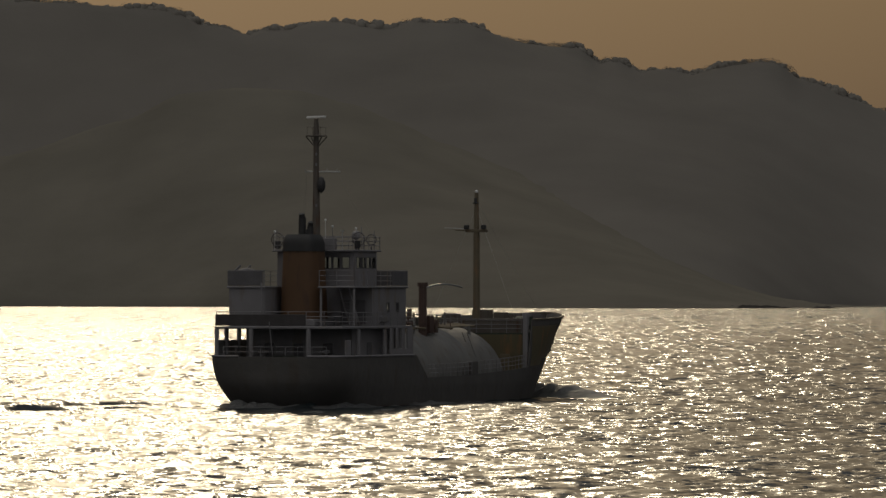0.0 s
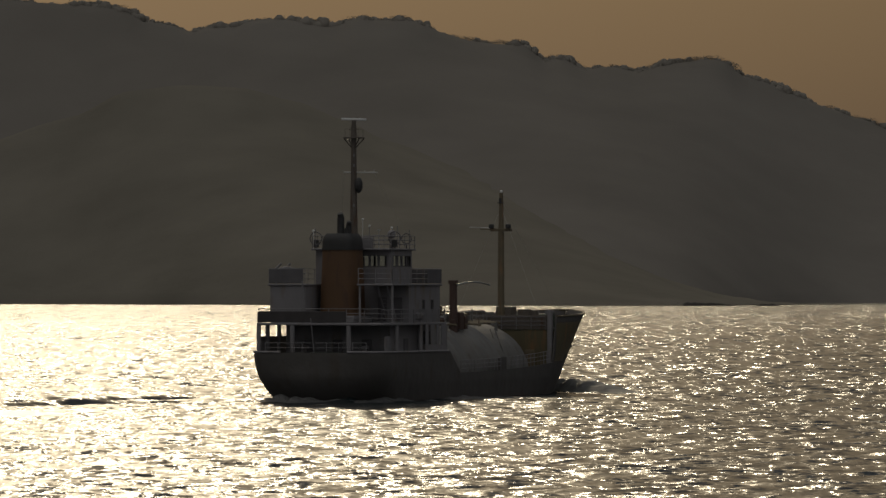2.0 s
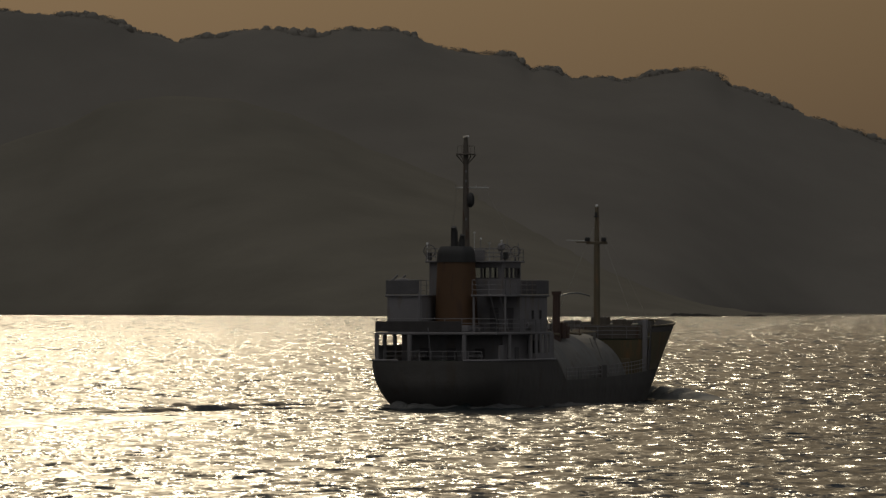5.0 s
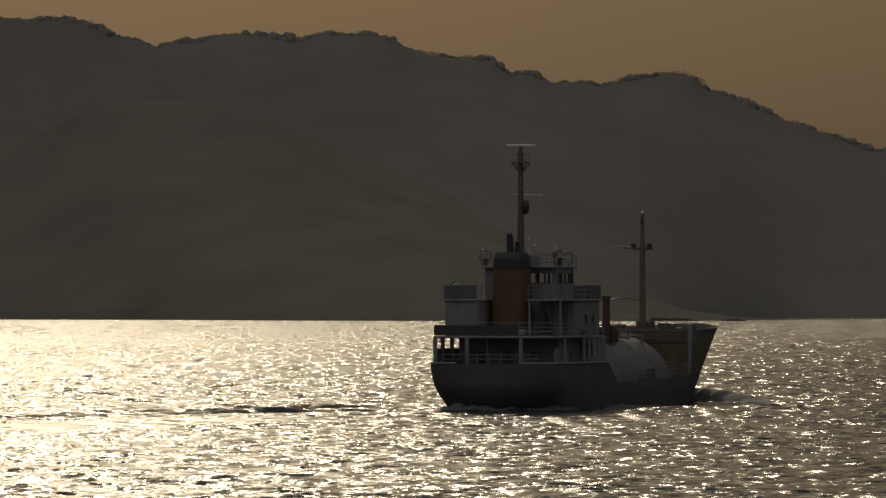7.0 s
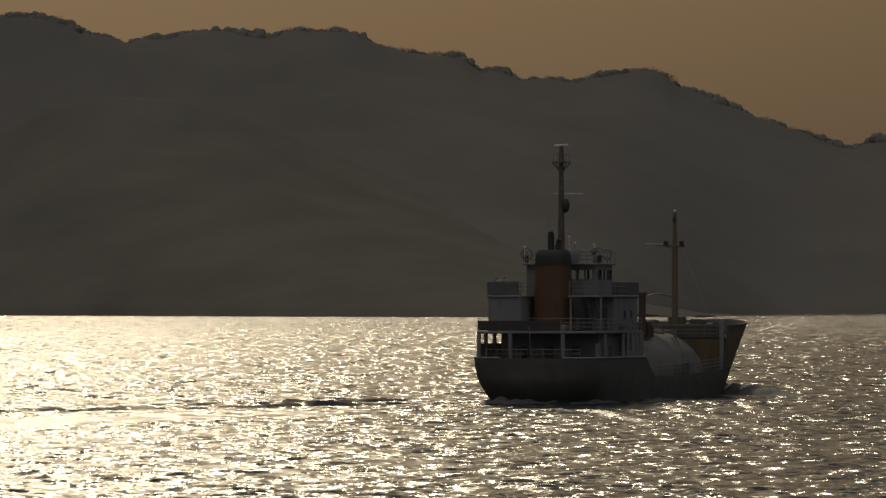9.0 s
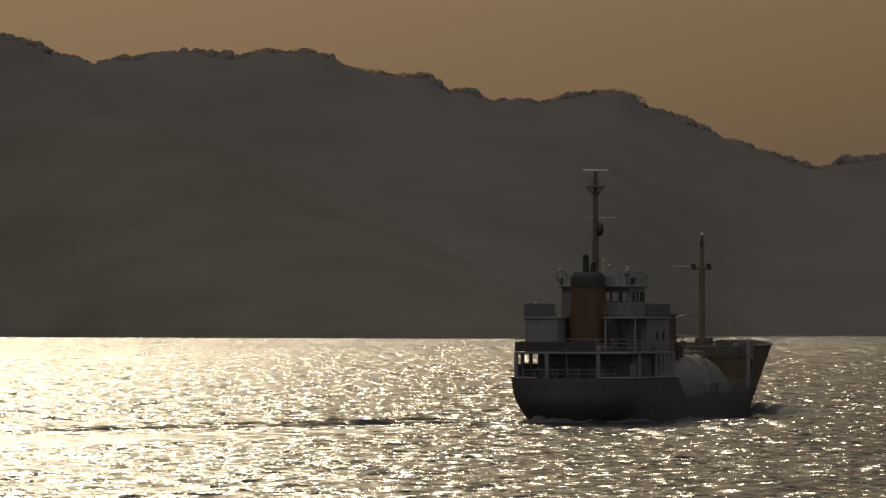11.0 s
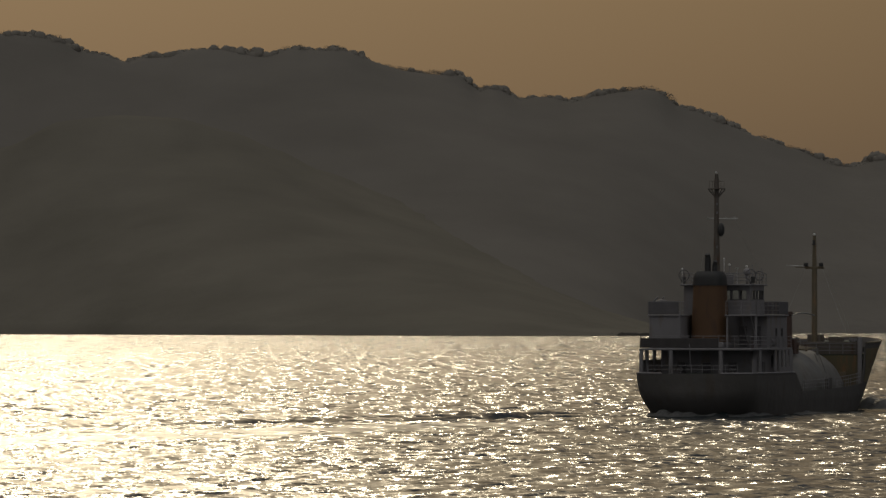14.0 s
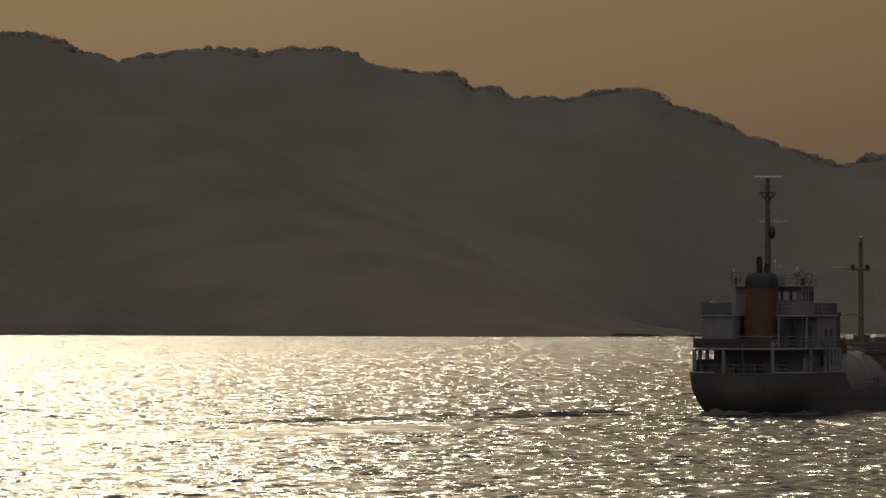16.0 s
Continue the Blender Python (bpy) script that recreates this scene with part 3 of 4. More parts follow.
# side screen at the forward end of the poop
for y in (-5.25, 5.25):
    part("side_screen", box(B(), 1.7, 6.6, y - 0.05, y + 0.05, 3.3, 4.9, 0.02), WHITE, house)
    for x, w in ((2.0, 0.3), (3.2, 0.3), (4.5, 0.35), (6.0, 0.6)):
        part("screen_post", box(B(), x - w, x + w, y - 0.06, y + 0.06, 4.9, 6.45, 0.02), WHITE, house)
# canvas dodgers, dark sheets for the shade behind the aft rail, and rails
def rail_sheet(x0, x1, y0, y1, z0, z1, mat=None):
    part("rail_panel", box(B(), x0, x1, y0, y1, z0, z1, 0.015), mat or CANVAS, house, "dark sheet standing in for shade behind a rail" if mat else "grey canvas lashed to a rail")


# two dark sheets added in place of the dim space behind the open rail
rail_sheet(-8.1, -8.05, -2.2, 5.2, 6.7, 7.55, SHADE_SHEET)
rail_sheet(-8.0, -4.0, 5.15, 5.2, 6.7, 7.55, SHADE_SHEET)
rail_sheet(-6.45, -6.4, 2.0, 4.85, 9.75, 10.85)
rail_sheet(-6.4, -1.5, 4.85, 4.9, 9.75, 10.85)
rail_sheet(3.2, 6.35, -4.9, -4.85, 9.75, 10.85)
rail_sheet(6.4, 6.45, -4.9, 4.9, 9.75, 10.85)
rail([(-8.0, -5.15, 6.65), (6.5, -5.15, 6.65)], 1.05, 3, 1.4)
rail([(-8.0, -5.15, 6.65), (-8.0, 5.15, 6.65), (6.5, 5.15, 6.65)], 1.1, 3, 1.4)
rail([(-6.4, 1.85, 9.7), (-6.4, 4.85, 9.7), (6.4, 4.85, 9.7), (6.4, -4.85, 9.7), (-4.8, -4.85, 9.7), (-4.8, -2.0, 9.7)], 1.2, 3, 1.4)
rail([(-1.1, 3.25, 12.5), (-1.1, -3.25, 12.5), (4.7, -3.25, 12.5), (4.7, 3.25, 12.5), (-1.1, 3.25, 12.5)], 1.0, 3, 1.2)
rail([(-8.9, 4.2, 4.35), (-9.2, 2.0, 4.35), (-9.3, 0, 4.35), (-9.2, -2, 4.35), (-8.9, -4.2, 4.35)], 0.75, 2, 1.0)
# stair from the boat deck to the bridge deck
stair = new("stair")
stair.parent = ship
for y in (-3.4, -4.2):
    part("stringer", rod(B(), (-4.4, y, 9.7), (-2.0, y, 6.65), 0.07), WHITE, stair)
for i in range(11):
    f = (i + 0.5) / 11
    part("tread", box(B(), -2.0 - 2.4 * f - 0.12, -2.0 - 2.4 * f + 0.12, -4.2, -3.4, 6.65 + 3.05 * f - 0.02, 6.65 + 3.05 * f + 0.02, 0), WHITE, stair)


# --- funnel ---
def funnel_shell(z0, z1, grow=0.0):
    bm = B()
    rings = []
    for j in range(7):
        f = j / 6
        z = z0 + (z1 - z0) * f
        t = (z - 6.65) / 7.2
        shoulder = max(0.0, (z - 13.0) / 0.65) ** 2 * 0.24
        grow_here = grow - shoulder
        hx, hy, cx = 1.75 - 0.2 * t + grow_here, 1.62 - 0.3 * t + grow_here, -2.9 - 0.1 * t
        col = []
        for i in range(32):
            a = 2 * math.pi * i / 32
            e = 0.55
            col.append(bm.verts.new((cx + hx * math.copysign(abs(math.cos(a)) ** e, math.cos(a)), hy * math.copysign(abs(math.sin(a)) ** e, math.sin(a)), z)))
        rings.append(col)
    for a, b in zip(rings, rings[1:]):
        for i in range(32):
            bm.faces.new((a[i], a[(i + 1) % 32], b[(i + 1) % 32], b[i]))
    bm.faces.new(rings[-1])
    bm.faces.new(rings[0][::-1])
    return bm


funnel = smooth(part("funnel", funnel_shell(6.65, 12.4), ORANGE, ship, "orange painted funnel with a black top"))
funnel.modifiers.new("crease", "EDGE_SPLIT").split_angle = radians(50)
top = smooth(part("funnel_top", funnel_shell(12.4, 13.65, 0.03), BLACK, funnel, "soot-black funnel top"))
top.modifiers.new("crease", "EDGE_SPLIT").split_angle = radians(50)
part("funnel_band", funnel_shell(12.36, 12.5, 0.07), BLACK, funnel)
bm = rod(rod(B(), (-2.3, 0.4, 13.6), (-2.3, 0.4, 14.9), 0.29, n=14), (-2.3, 0.4, 14.9), (-2.45, 0.4, 15.25), 0.27, 0.22, n=14)
part("exhaust_pipe", bm, BLACK, funnel, "tall black exhaust pipe")
bm = rod(rod(B(), (-2.4, -0.3, 13.6), (-2.4, -0.3, 14.25), 0.24, n=14), (-2.4, -0.3, 14.25), (-2.55, -0.4, 14.6), 0.22, 0.18, n=14)
part("exhaust_pipe", bm, BLACK, funnel)
bm = rod(B(), (-3.6, -0.5, 13.6), (-3.6, -0.5, 14.05), 0.14, n=10)
part("exhaust_pipe", bm, BLACK, funnel)
part("funnel_casing", box(B(), -5.3, -1.0, -1.8, 1.8, 6.65, 7.2, 0.06), WHITE, funnel, "white casing at the funnel foot")
# --- main mast ---
mast = new("main_mast")
mast.parent = ship
MX, MY = 0.2, 0.25
part("pole", rod(rod(B(), (MX, MY, 12.5), (MX, MY, 17.0), 0.34, 0.26, n=14), (MX, MY, 17.0), (MX, MY, 21.6), 0.26, 0.2, n=14), MAST, mast)
part("platform", box(B(), MX - 0.6, MX + 0.7, MY - 0.65, MY + 0.65, 21.2, 21.32, 0.02), MAST, mast)
bm = B()
for a in range(4):
    rod(bm, (MX, MY, 20.3), (MX + (0.6 if a < 2 else -0.5), MY + (0.65 if a % 2 else -0.65), 21.2), 0.05, n=5)
part("bracket", bm, MAST, mast)
bm = B()
for a, b in (((-.5, -.55), (.6, -.55)), ((.6, -.55), (.6, .55)), ((.6, .55), (-.5, .55)), ((-.5, .55), (-.5, -.55))):
    rod(bm, (MX + a[0], MY + a[1], 21.95), (MX + b[0], MY + b[1], 21.95), 0.016, n=5)
    rod(bm, (MX + a[0], MY + a[1], 21.3), (MX + a[0], MY + a[1], 21.95), 0.016, n=5)
part("platform_rail", bm, MAST, mast)
part("radar_pedestal", rod(rod(B(), (MX, MY, 21.3), (MX, MY, 22.3), 0.26, 0.2, n=10), (MX, MY, 22.3), (MX, MY, 22.62), 0.17, n=10), MAST, mast)
scanner = part("radar_scanner", box(B(), -0.07, 0.07, -1.3, 1.3, -0.08, 0.08, 0.03), GLOSSWHITE, mast, "white turning radar scanner bar")
scanner.location = (MX, MY, 22.72)
bm = rod(B(), (MX, MY - 2.0, 18.5), (MX, MY + 0.8, 18.53), 0.05, n=6)
for y in (-1.7, -0.9, 0.9):
    rod(bm, (MX, MY + y, 18.45), (MX, MY + y, 18.7), 0.03, n=5)
part("yard", bm, STEEL, mast)
bm = ball(B(), (MX - 0.1, MY - 0.45, 17.5), 0.34, 1.9)
part("mast_lamp_housing", bm, BLACK, mast)
for z in (15.8, 18.95, 22.95 - 3.2):
    part("navigation_light", rod(B(), (MX - 0.3, MY - 0.12, z), (MX - 0.3, MY - 0.12, z + 0.22), 0.07, n=8), WHITE, mast)
bm = B()
for a, b in (((MX, MY + 0.75, 18.52), (4.6, 3.2, 12.55)), ((MX, MY - 1.7, 18.52), (4.6, -3.2, 12.55))):
    rod(bm, a, b, 0.005, n=4)
part("stay_wire", bm, STEEL, mast)

# --- wheelhouse top gear ---
gear = new("compass_deck_gear")
gear.parent = ship
bm = ball(rod(B(), (3.6, -1.7, 12.5), (3.6, -1.7, 13.3), 0.12), (3.6, -1.7, 13.65), 0.36)
smooth(part("satellite_dome", bm, WHITE, gear))
bm = rod(rod(B(), (2.0, -1.2, 12.5), (2.0, -1.2, 13.9), 0.05), (2.0, -1.2, 13.9), (2.0, -1.2, 14.02), 0.16)
part("antenna", bm, STEEL, gear)
for x, y, h in ((4.4, -2.9, 1.5), (-0.8, 3.1, 1.6), (4.0, 2.9, 1.3), (3.0, -2.4, 1.8), (1.2, -0.7, 1.9)):
    part("antenna", rod(B(), (x, y, 12.5), (x, y, 12.5 + h), 0.03, n=5), WHITE, gear)
smooth(part("searchlight", ring(rod(B(), (2.4, -2.4, 12.5), (2.4, -2.4, 12.9), 0.08), (2.4, -2.4, 13.35), 0.5, 0.05, "x"), CANVAS, gear))
smooth(part("loop_antenna", ring(rod(B(), (-0.7, 3.1, 12.5), (-0.7, 3.1, 12.8), 0.06), (-0.7, 3.1, 13.3), 0.5, 0.045, "x"), CANVAS, gear))
smooth(part("loop_antenna", ring(rod(B(), (4.3, -2.7, 12.5), (4.3, -2.7, 12.9), 0.06), (4.3, -2.7, 13.3), 0.4, 0.045, "x"), CANVAS, gear))
# gloss balls on thin rods, added only to throw glints above the wheelhouse
for p in ((0.6, -0.35, 14.8), (1.2, -0.7, 14.3), (3.6, -1.7, 14.15), (-1.0, 3.2, 13.9)):
    part("glint_ball", ball(rod(B(), (p[0], p[1], 12.5), p, 0.025, n=5), p, 0.1, sub=2), GLOSSWHITE, gear, "small glossy white ball added for a sun glint")
part("flag_locker", box(B(), -0.4, 0.0, -1.5, 0.0, 12.5, 13.4, 0.04), WHITE, gear)
for y in (-3.3, 3.3):
    part("wing_light", box(B(), -0.6, 0.3, y - 0.08, y + 0.08, 12.6, 13.2, 0.03), BLACK, gear)
# --- boats and deck clutter aft ---
boat = new("rescue_boat")
boat.parent = ship
bm = B()
res = bmesh.ops.create_uvsphere(bm, u_segments=16, v_segments=10, radius=1)
bmesh.ops.transform(bm, matrix=Matrix.Translation((-4.2, 4.25, 10.6)) @ Matrix.Diagonal((1.9, 0.55, 0.5, 1)), verts=res["verts"])
smooth(part("boat_hull", bm, CANVAS, boat, "rescue boat under a grey canvas cover"))
for x in (-5.2, -3.2):
    bm = rod(rod(B(), (x, 4.75, 9.7), (x, 4.75, 10.9), 0.1), (x, 4.75, 10.9), (x, 4.3, 11.3), 0.08)
    part("davit", bm, WHITE, boat)
for y in (-4.75, -4.2):
    raft = part("life_raft", rod(B(), (0.6 + (y + 4.75) * 0.2, y, 7.15), (1.9 + (y + 4.75) * 0.2, y, 7.15), 0.3, n=14), WHITE, ship, "white life raft canister")
winch = new("mooring_winch")
winch.parent = ship
part("drum", rod(B(), (-6.8, -1.4, 3.95), (-6.8, 1.2, 3.95), 0.42, n=16), DECKGREEN, winch)
for y in (-1.7, 1.2):
    part("winch_frame", box(B(), -7.3, -6.3, y, y + 0.3, 3.3, 4.3), DECKGREEN, winch)
for y in (-3.6, 3.6):
    for x in (-8.0, -7.4):
        part("bollard", rod(B(), (x, y, 3.3), (x, y, 3.95), 0.16, n=12), BLACK, ship)
for y in (-2.6, 2.4):
    part("mushroom_vent", rod(rod(B(), (-5.2, y, 3.3), (-5.2, y, 4.6), 0.22, n=12), (-5.2, y, 4.6), (-5.2, y, 4.85), 0.42, n=12), WHITE, ship)
bm = rod(B(), (-9.3, 0, 4.3), (-10.0, 0, 7.0), 0.04, n=6)
part("ensign_staff", bm, WHITE, ship)

# --- cargo tank and deck gear ---
tank = new("cargo_tank")
tank.parent = ship
bm = B()
prof = [(8.6, 0.0), (8.6, 3.0), (9.0, 4.1), (9.8, 4.6), (13.9, 4.6), (14.0, 4.68), (14.5, 4.68), (14.6, 4.6), (21.9, 4.6), (22.0, 4.68), (22.5, 4.68), (22.6, 4.6),
        (28.2, 4.6), (29.8, 4.35), (31.1, 3.7), (32.1, 2.7), (32.7, 1.5), (32.9, 0.0)]
cols = []
for x, r in prof:
    cols.append([bm.verts.new((x, r * math.cos(2 * math.pi * i / 40), 1.9 + r * math.sin(2 * math.pi * i / 40))) for i in range(40)])
for a, b in zip(cols, cols[1:]):
    for i in range(40):
        bm.faces.new((a[i], b[i], b[(i + 1) % 40], a[(i + 1) % 40]))
bmesh.ops.remove_doubles(bm, verts=bm.verts, dist=0.001)
bmesh.ops.recalc_face_normals(bm, faces=bm.faces)
smooth(part("tank_shell", bm, TANKWHITE, tank, "white rounded cargo tank above the deck"))
part("tank_dome", rod(rod(B(), (20.5, 0, 5.8), (20.5, 0, 7.0), 1.2, n=24), (20.5, 0, 7.0), (20.5, 0, 7.25), 1.35, n=24), TANKWHITE, tank)
part("catwalk", box(B(), 10.0, 33.0, 0.9, 2.0, 6.35, 6.43, 0.01), STEEL, tank)
for i in range(8):
    part("catwalk_leg", rod(B(), (11 + i * 3, 1.5, 4.5), (11 + i * 3, 1.5, 6.4), 0.06, n=6), STEEL, tank)
rail([(10.0, 0.9, 6.43), (33.0, 0.9, 6.43)], 1.0, 3, 1.6)
bm = B()
for k, y in enumerate((-0.9, -0.5, -0.1, 0.4)):
    rod(bm, (10.5, y, 6.45 + 0.06 * k), (32.0, y, 6.45 + 0.06 * k), 0.09, n=8)
part("cargo_pipe", bm, BEIGE, tank)
for x in (14.0, 16.5, 19.0, 22.5):
    part("manifold", rod(B(), (x, -0.9, 6.5), (x, -2.6, 6.35), 0.1, n=8), BEIGE, tank)
    part("valve_wheel", ring(rod(B(), (x, -2.4, 6.2), (x, -2.4, 6.8), 0.04), (x, -2.4, 6.8), 0.25, 0.03, "z", 12), RED, tank)
vent = new("vent_post")
vent.parent = ship
part("post", rod(rod(B(), (16.8, -2.2, 5.6), (16.8, -2.2, 9.7), 0.36, 0.32, n=12), (16.8, -2.2, 9.7), (16.8, -2.2, 10.0), 0.42, n=12), RED, vent, "rust red vent post")
bm = B()
pts = [Vector((17.0 + 0.95 * i, -2.25 - 0.1 * i, 9.45 + 0.42 * math.sin(math.pi * (i + 0.8) / 9.0))) for i in range(8)]
tube(bm, pts, 0.07)
part("crane_boom", bm, STEEL, vent, "pale curved hose boom")
part("boom_winch", box(B(), 17.4, 18.3, -2.6, -1.8, 6.0, 7.4), RED, vent)
part("valve_box", box(B(), 18.9, 19.5, -2.5, -1.9, 6.0, 7.1), RED, vent)

# valves, gauges and small fittings on the tank top
fit_rng = random.Random(11)
for i in range(30):
    x, y = fit_rng.uniform(10.5, 27), fit_rng.uniform(-2.4, 0.6)
    z = 1.9 + math.sqrt(4.6 ** 2 - y * y) - 0.05
    h = fit_rng.uniform(0.5, 1.6)
    bm = rod(B(), (x, y, z), (x, y, z + h), fit_rng.uniform(0.06, 0.14), n=8)
    rod(bm, (x, y, z + h * 0.8), (x + fit_rng.uniform(-0.5, 0.5), y + 0.5, z + h * 0.8), 0.06, n=6)
    part("valve_stand", bm, fit_rng.choice((TANKWHITE, BEIGE, STEEL, RED)), tank)
for y in (-3.3, -2.9):
    part("tank_ladder_rail", tube(B(), [(24 - 0.0 * k, y - 1.2 + 0.25 * k, 2.9 + 0.62 * k) for k in range(6)], 0.04), TANKWHITE, tank)

# --- foremast and forecastle ---
part("break_bulwark", box(B(), 33.26, 33.34, -4.9, 4.9, 5.9, 7.1, 0.02), MAST, ship, "dull brown bulwark across the forecastle break")
for x, y, h, w in ((36.5, -1.6, 1.7, 0.5), (38.6, 0.8, 1.9, 0.7), (39.8, -1.2, 1.6, 0.4), (44.0, 0.6, 1.5, 0.5), (36.0, 2.6, 1.6, 0.6)):
    part("deck_locker", box(B(), x - w, x + w, y - w, y + w, 5.9, 5.9 + h, 0.06), MAST, ship)
fmast = new("foremast")
fmast.parent = ship
FX = 35.0
part("pole", rod(rod(B(), (FX, 0, 5.9), (FX, 0, 14.0), 0.3, 0.26, n=14), (FX, 0, 14.0), (FX, 0, 17.4), 0.24, 0.16, n=14), BEIGE, fmast, "buff painted mast pole")
part("crosstree", rod(box(B(), FX - 0.25, FX + 0.25, -0.9, 0.9, 14.15, 14.4, 0.02), (FX, 0.9, 14.3), (FX, 1.9, 14.35), 0.05), BEIGE, fmast)
part("crosstree_wire", rod(B(), (FX, 1.0, 14.45), (FX, 2.8, 14.5), 0.03, n=5), STEEL, fmast)
part("masthead_light", rod(box(B(), FX - 0.4, FX + 0.1, -0.2, 0.2, 16.5, 16.6), (FX - 0.2, 0, 16.6), (FX - 0.2, 0, 16.95), 0.13, n=10), BLACK, fmast)
part("mast_truck", ball(B(), (FX, 0, 17.5), 0.14), GLOSSWHITE, fmast)
for y in (-0.75, 0.75):
    part("floodlight", box(B(), FX - 0.5, FX - 0.2, y - 0.2, y + 0.2, 14.4, 14.75, 0.04), BLACK, fmast)
bm = B()
for y in (-4.2, 4.2):
    rod(bm, (FX, 0, 16.2), (34.0, y, 5.95), 0.005, n=4)
rod(bm, (FX, 0, 16.8), (50.5, 0, 7.3), 0.005, n=4)
part("stay_wire", bm, STEEL, fmast)
rail([(33.2, -4.6, 5.9), (33.2, 4.6, 5.9)], 1.05, 3, 1.3, WHITE)
part("side_post", box(B(), 32.6, 33.0, -5.3, -4.9, 2.6, 7.55, 0.05), WHITE, ship, "white fairlead post at the forecastle break")
part("side_platform", box(B(), 33.4, 36.2, -5.2, -4.4, 5.95, 6.1, 0.02), WHITE, ship)
windlass = new("windlass")
windlass.parent = ship
part("drum", rod(B(), (42.0, -1.8, 6.7), (42.0, 1.8, 6.7), 0.5, n=16), DECKGREEN, windlass)
for y in (-2.2, 1.8):
    part("windlass_frame", box(B(), 41.4, 42.6, y, y + 0.4, 5.9, 7.3), DECKGREEN, windlass)
for x, y in ((37.5, -3.4), (38.2, -3.4), (45.0, -2.4), (45.6, -2.4), (37.5, 3.4), (38.2, 3.4)):
    part("bollard", rod(B(), (x, y, 5.9), (x, y, 6.55), 0.18, n=12), BLACK, ship)
for x, y in ((39.5, 1.5), (36.8, 2.4), (40.0, -2.6)):
    part("mushroom_vent", rod(rod(B(), (x, y, 5.9), (x, y, 7.2), 0.2, n=12), (x, y, 7.2), (x, y, 7.45), 0.4, n=12), WHITE, ship)
anchor = new("anchor")
anchor.parent = ship
def bow_side(x, z):
    return (x, -half_breadth(x, z) - 0.05, z)


bm = rod(B(), bow_side(45.6, 5.4), bow_side(45.3, 4.3), 0.12)
rod(bm, bow_side(44.8, 4.4), bow_side(45.9, 4.2), 0.17)
part("shank", bm, BLACK, anchor)


# ---- the water that the ship disturbs ----
def foam_ridge(name, path, width, height, seed, label, mat, lumps=0.5, chop=0.5):
    """A lumpy ridge of broken water along a line of points."""
    r = random.Random(seed)
    rows = []
    m = 15
    pts = []
    for a, b in zip(path, path[1:]):
        for i in range(14):
            pts.append(Vector(a).lerp(Vector(b), i / 14))
    n = len(pts)
    V = np.zeros((n, m, 3))
    for i, p in enumerate(pts):
        d = (pts[min(i + 1, n - 1)] - pts[max(i - 1, 0)]).normalized()
        s = Vector((-d.y, d.x, 0))
        f = i / (n - 1)
        env = min(1, f * 8, (1 - f) * 1.6)
        h = height * env * max(0.15, 0.7 + lumps * noise.noise((i * 0.16, seed * 3.1, 0)))
        for j in range(m):
            g = j / (m - 1) * 2 - 1
            bell = (1 - g * g) ** 1.5
            q = p + s * (g * width * (0.6 + 0.6 * f))
            V[i, j] = (q.x, q.y, -0.25 + (h + 0.25) * bell * (1 + chop * noise.noise((q.x * 0.9, q.y * 0.9, seed))) + 0.1 * chop * noise.noise((q.x * 2.5, q.y * 2.5, seed)) * bell)
    return tagged(grid_mesh(name, V, mat), label, "wave", group="water thrown up by the ship", kind="stuff")


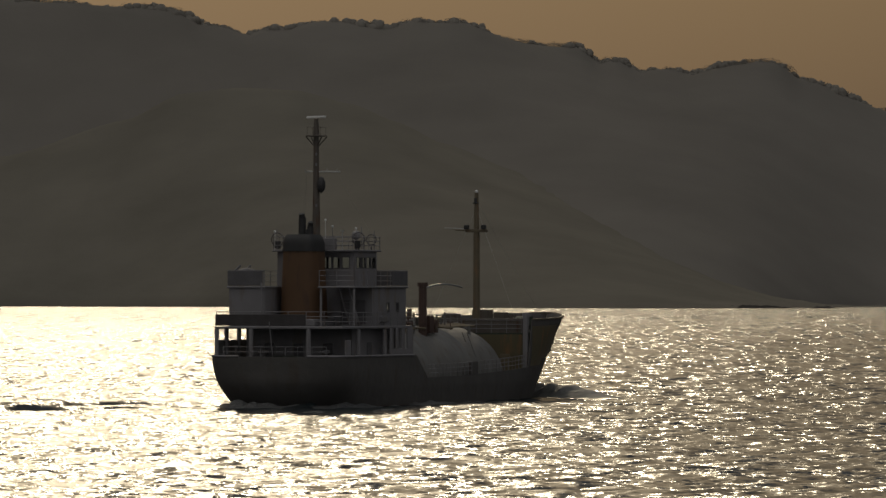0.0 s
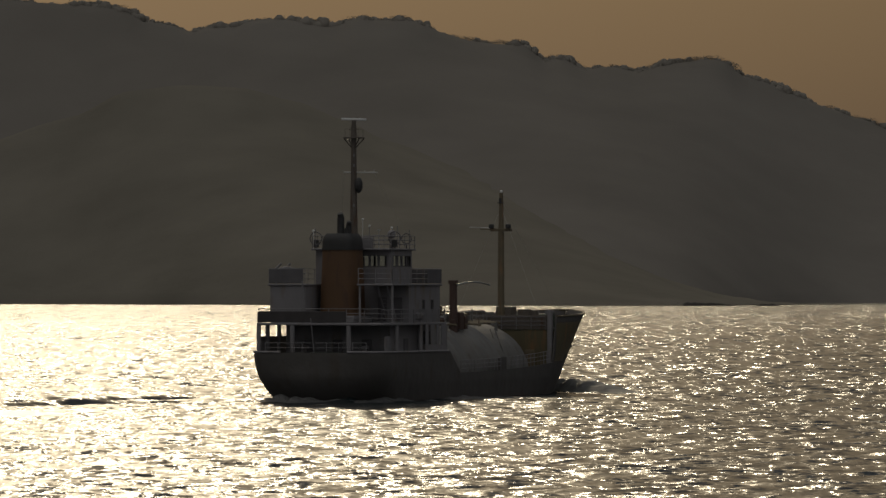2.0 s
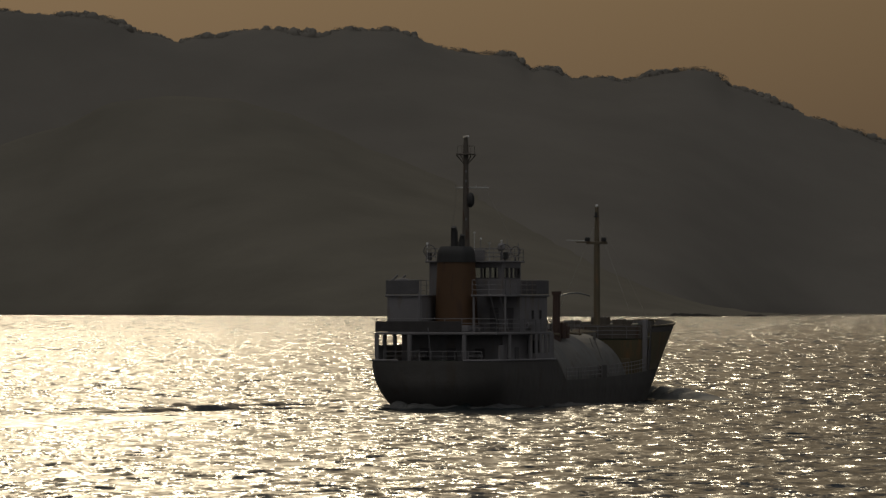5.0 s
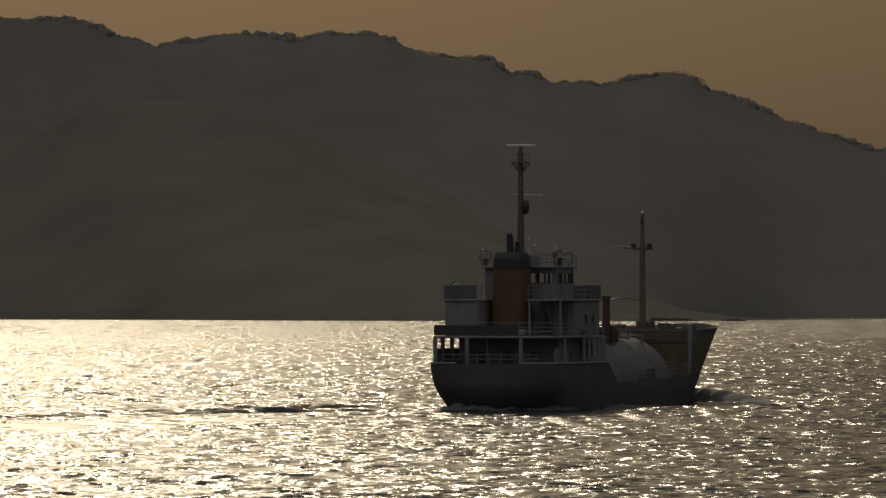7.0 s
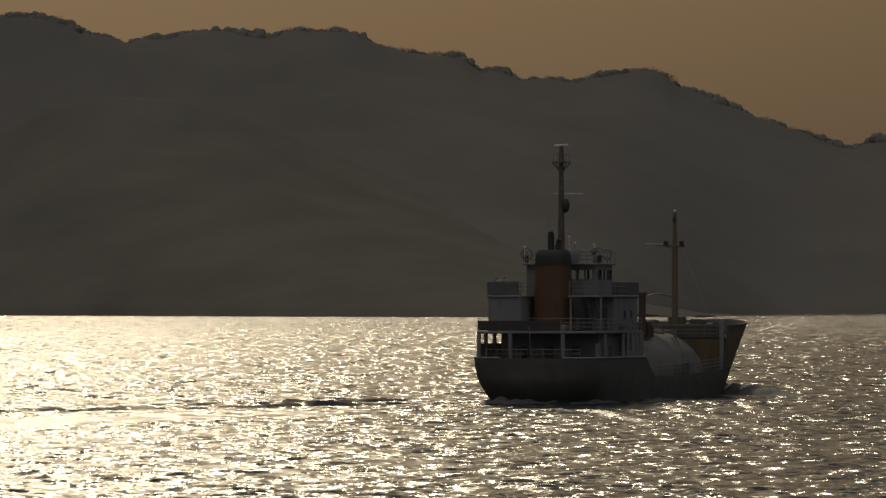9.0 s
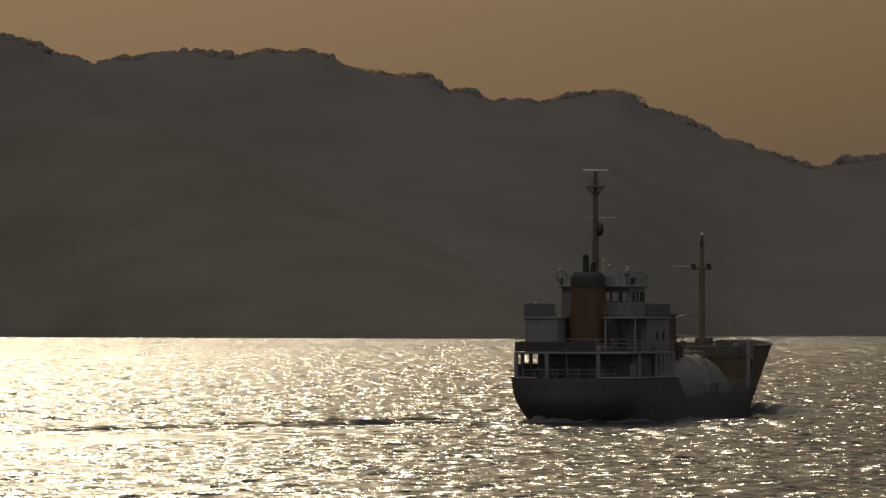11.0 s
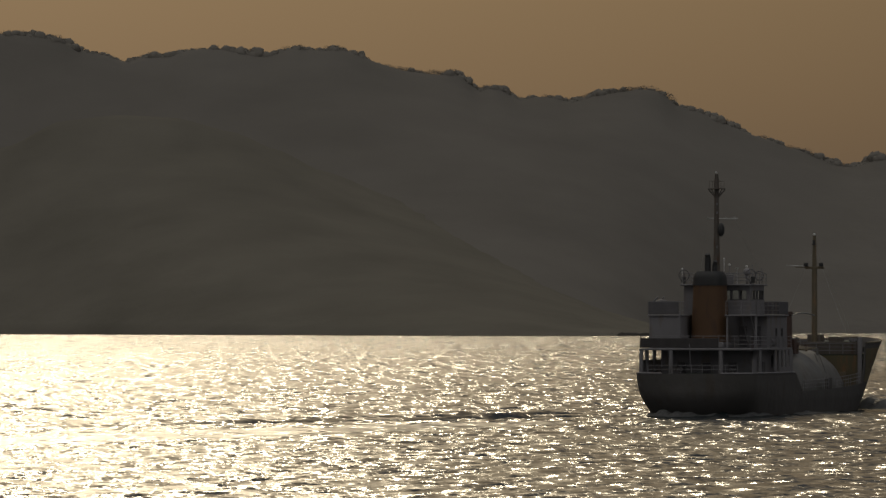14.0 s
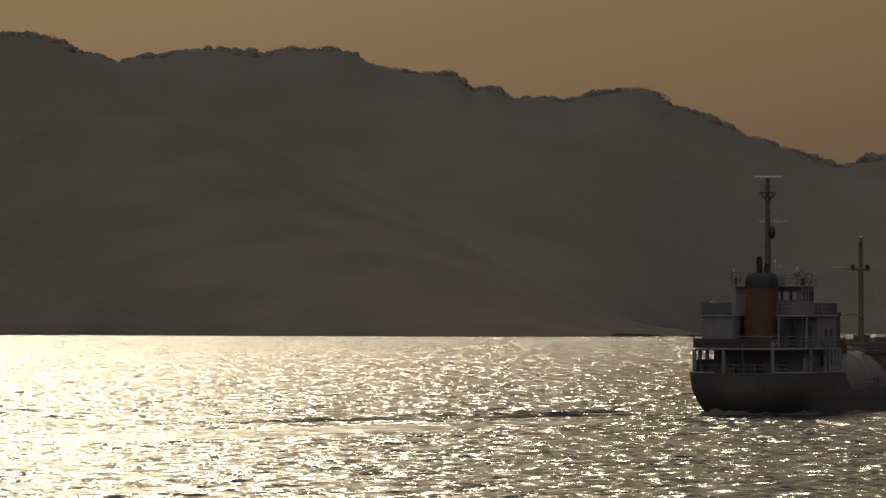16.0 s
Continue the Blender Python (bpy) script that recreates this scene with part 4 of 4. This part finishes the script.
wash = [
    foam_ridge("bow_wave", [(46.8, -0.2, 0), (45, -3.2, 0), (42.5, -7.0, 0), (38.5, -11.5, 0)], 2.6, 1.7, 1, "foaming bow wave curling from the stem", FOAM, 0.35, 0.15),
    foam_ridge("bow_wave", [(46.8, 0.2, 0), (45, 3.2, 0), (42.5, 7.0, 0), (38.5, 11.5, 0)], 2.6, 1.6, 2, "foaming bow wave curling from the stem", FOAM, 0.35, 0.15),
    foam_ridge("hull_wash", [(-12, -3.2, 0), (-8, -5.2, 0), (2, -6.3, 0), (14, -6.4, 0), (30, -6.2, 0)], 1.3, 0.38, 3, "strip of broken water along the hull", WASH, 0.9),
    foam_ridge("stern_boil", [(-7, 5.5, 0), (-10.5, 2.5, 0), (-11.5, -1, 0), (-10, -4.5, 0), (-6, -6.5, 0)], 1.8, 0.55, 9, "churned grey water boiling under the stern", WASH, 0.9),
    foam_ridge("stern_wash", [(-4, 4.4, 0), (-13, 8.5, 0), (-30, 15, 0), (-62, 27, 0), (-105, 43, 0)], 2.4, 0.62, 4, "churned wash behind the stern", WATER, 0.75),
    foam_ridge("propeller_wash", [(-42, 3.4, 0), (-56, 4.9, 0), (-74, 6.8, 0), (-140, 13.8, 0), (-220, 22, 0), (-300, 30, 0), (-380, 38, 0)], 21.0, 0.2, 8, "smooth slick of churned water in the ship's track", SLICK),
    foam_ridge("stern_wash", [(-6, -2.4, 0), (-13, -3.6, 0), (-26, -6.5, 0), (-44, -9.5, 0)], 1.8, 0.45, 5, "churned wash behind the stern", WATER),
    foam_ridge("wake_wave", [(6, 14, 0), (-12, 20, 0), (-34, 27, 0), (-60, 36, 0)], 2.6, 0.55, 6, "smooth wake wave spreading from the ship", WATER),
    foam_ridge("wake_wave", [(-14, -13, 0), (-36, -21, 0), (-62, -31, 0), (-92, -43, 0)], 2.8, 0.26, 11, "smooth wake wave spreading from the ship", WATER, 0.3, 0.3),
    foam_ridge("wake_wave", [(-34, -13, 0), (-58, -22, 0), (-88, -34, 0), (-120, -46, 0)], 3.0, 0.26, 12, "smooth wake wave spreading from the ship", WATER, 0.3, 0.3),
    foam_ridge("wake_wave", [(6, -14, 0), (-12, -20, 0), (-34, -27, 0), (-60, -36, 0)], 2.6, 0.32, 7, "smooth wake wave spreading from the ship", WATER, 0.3, 0.3),
]


# ---- what moves ----
def motions():
    rows = [(t, pose(x, y, 0, 0, 0, 90 - h)) for t, x, y, h in COURSE]
    walk(ship, [(t, pose(x, y, -0.45, 0, 0, 90 - h)) for t, x, y, h in COURSE])
    for w in wash:
        walk(w, rows)
    # the radar scanner turns once in 2.6 s
    walk(scanner, [(i * 0.5, pose(MX, MY, 22.72, 0, 0, -69.5 + 138.5 * (i * 0.5 - 1.05))) for i in range(33)])
    # the wave pattern runs slowly towards the eye
    walk(sea, [(0, pose(0, 0, 0)), (16, pose(-6, -14, 0))])


motions()
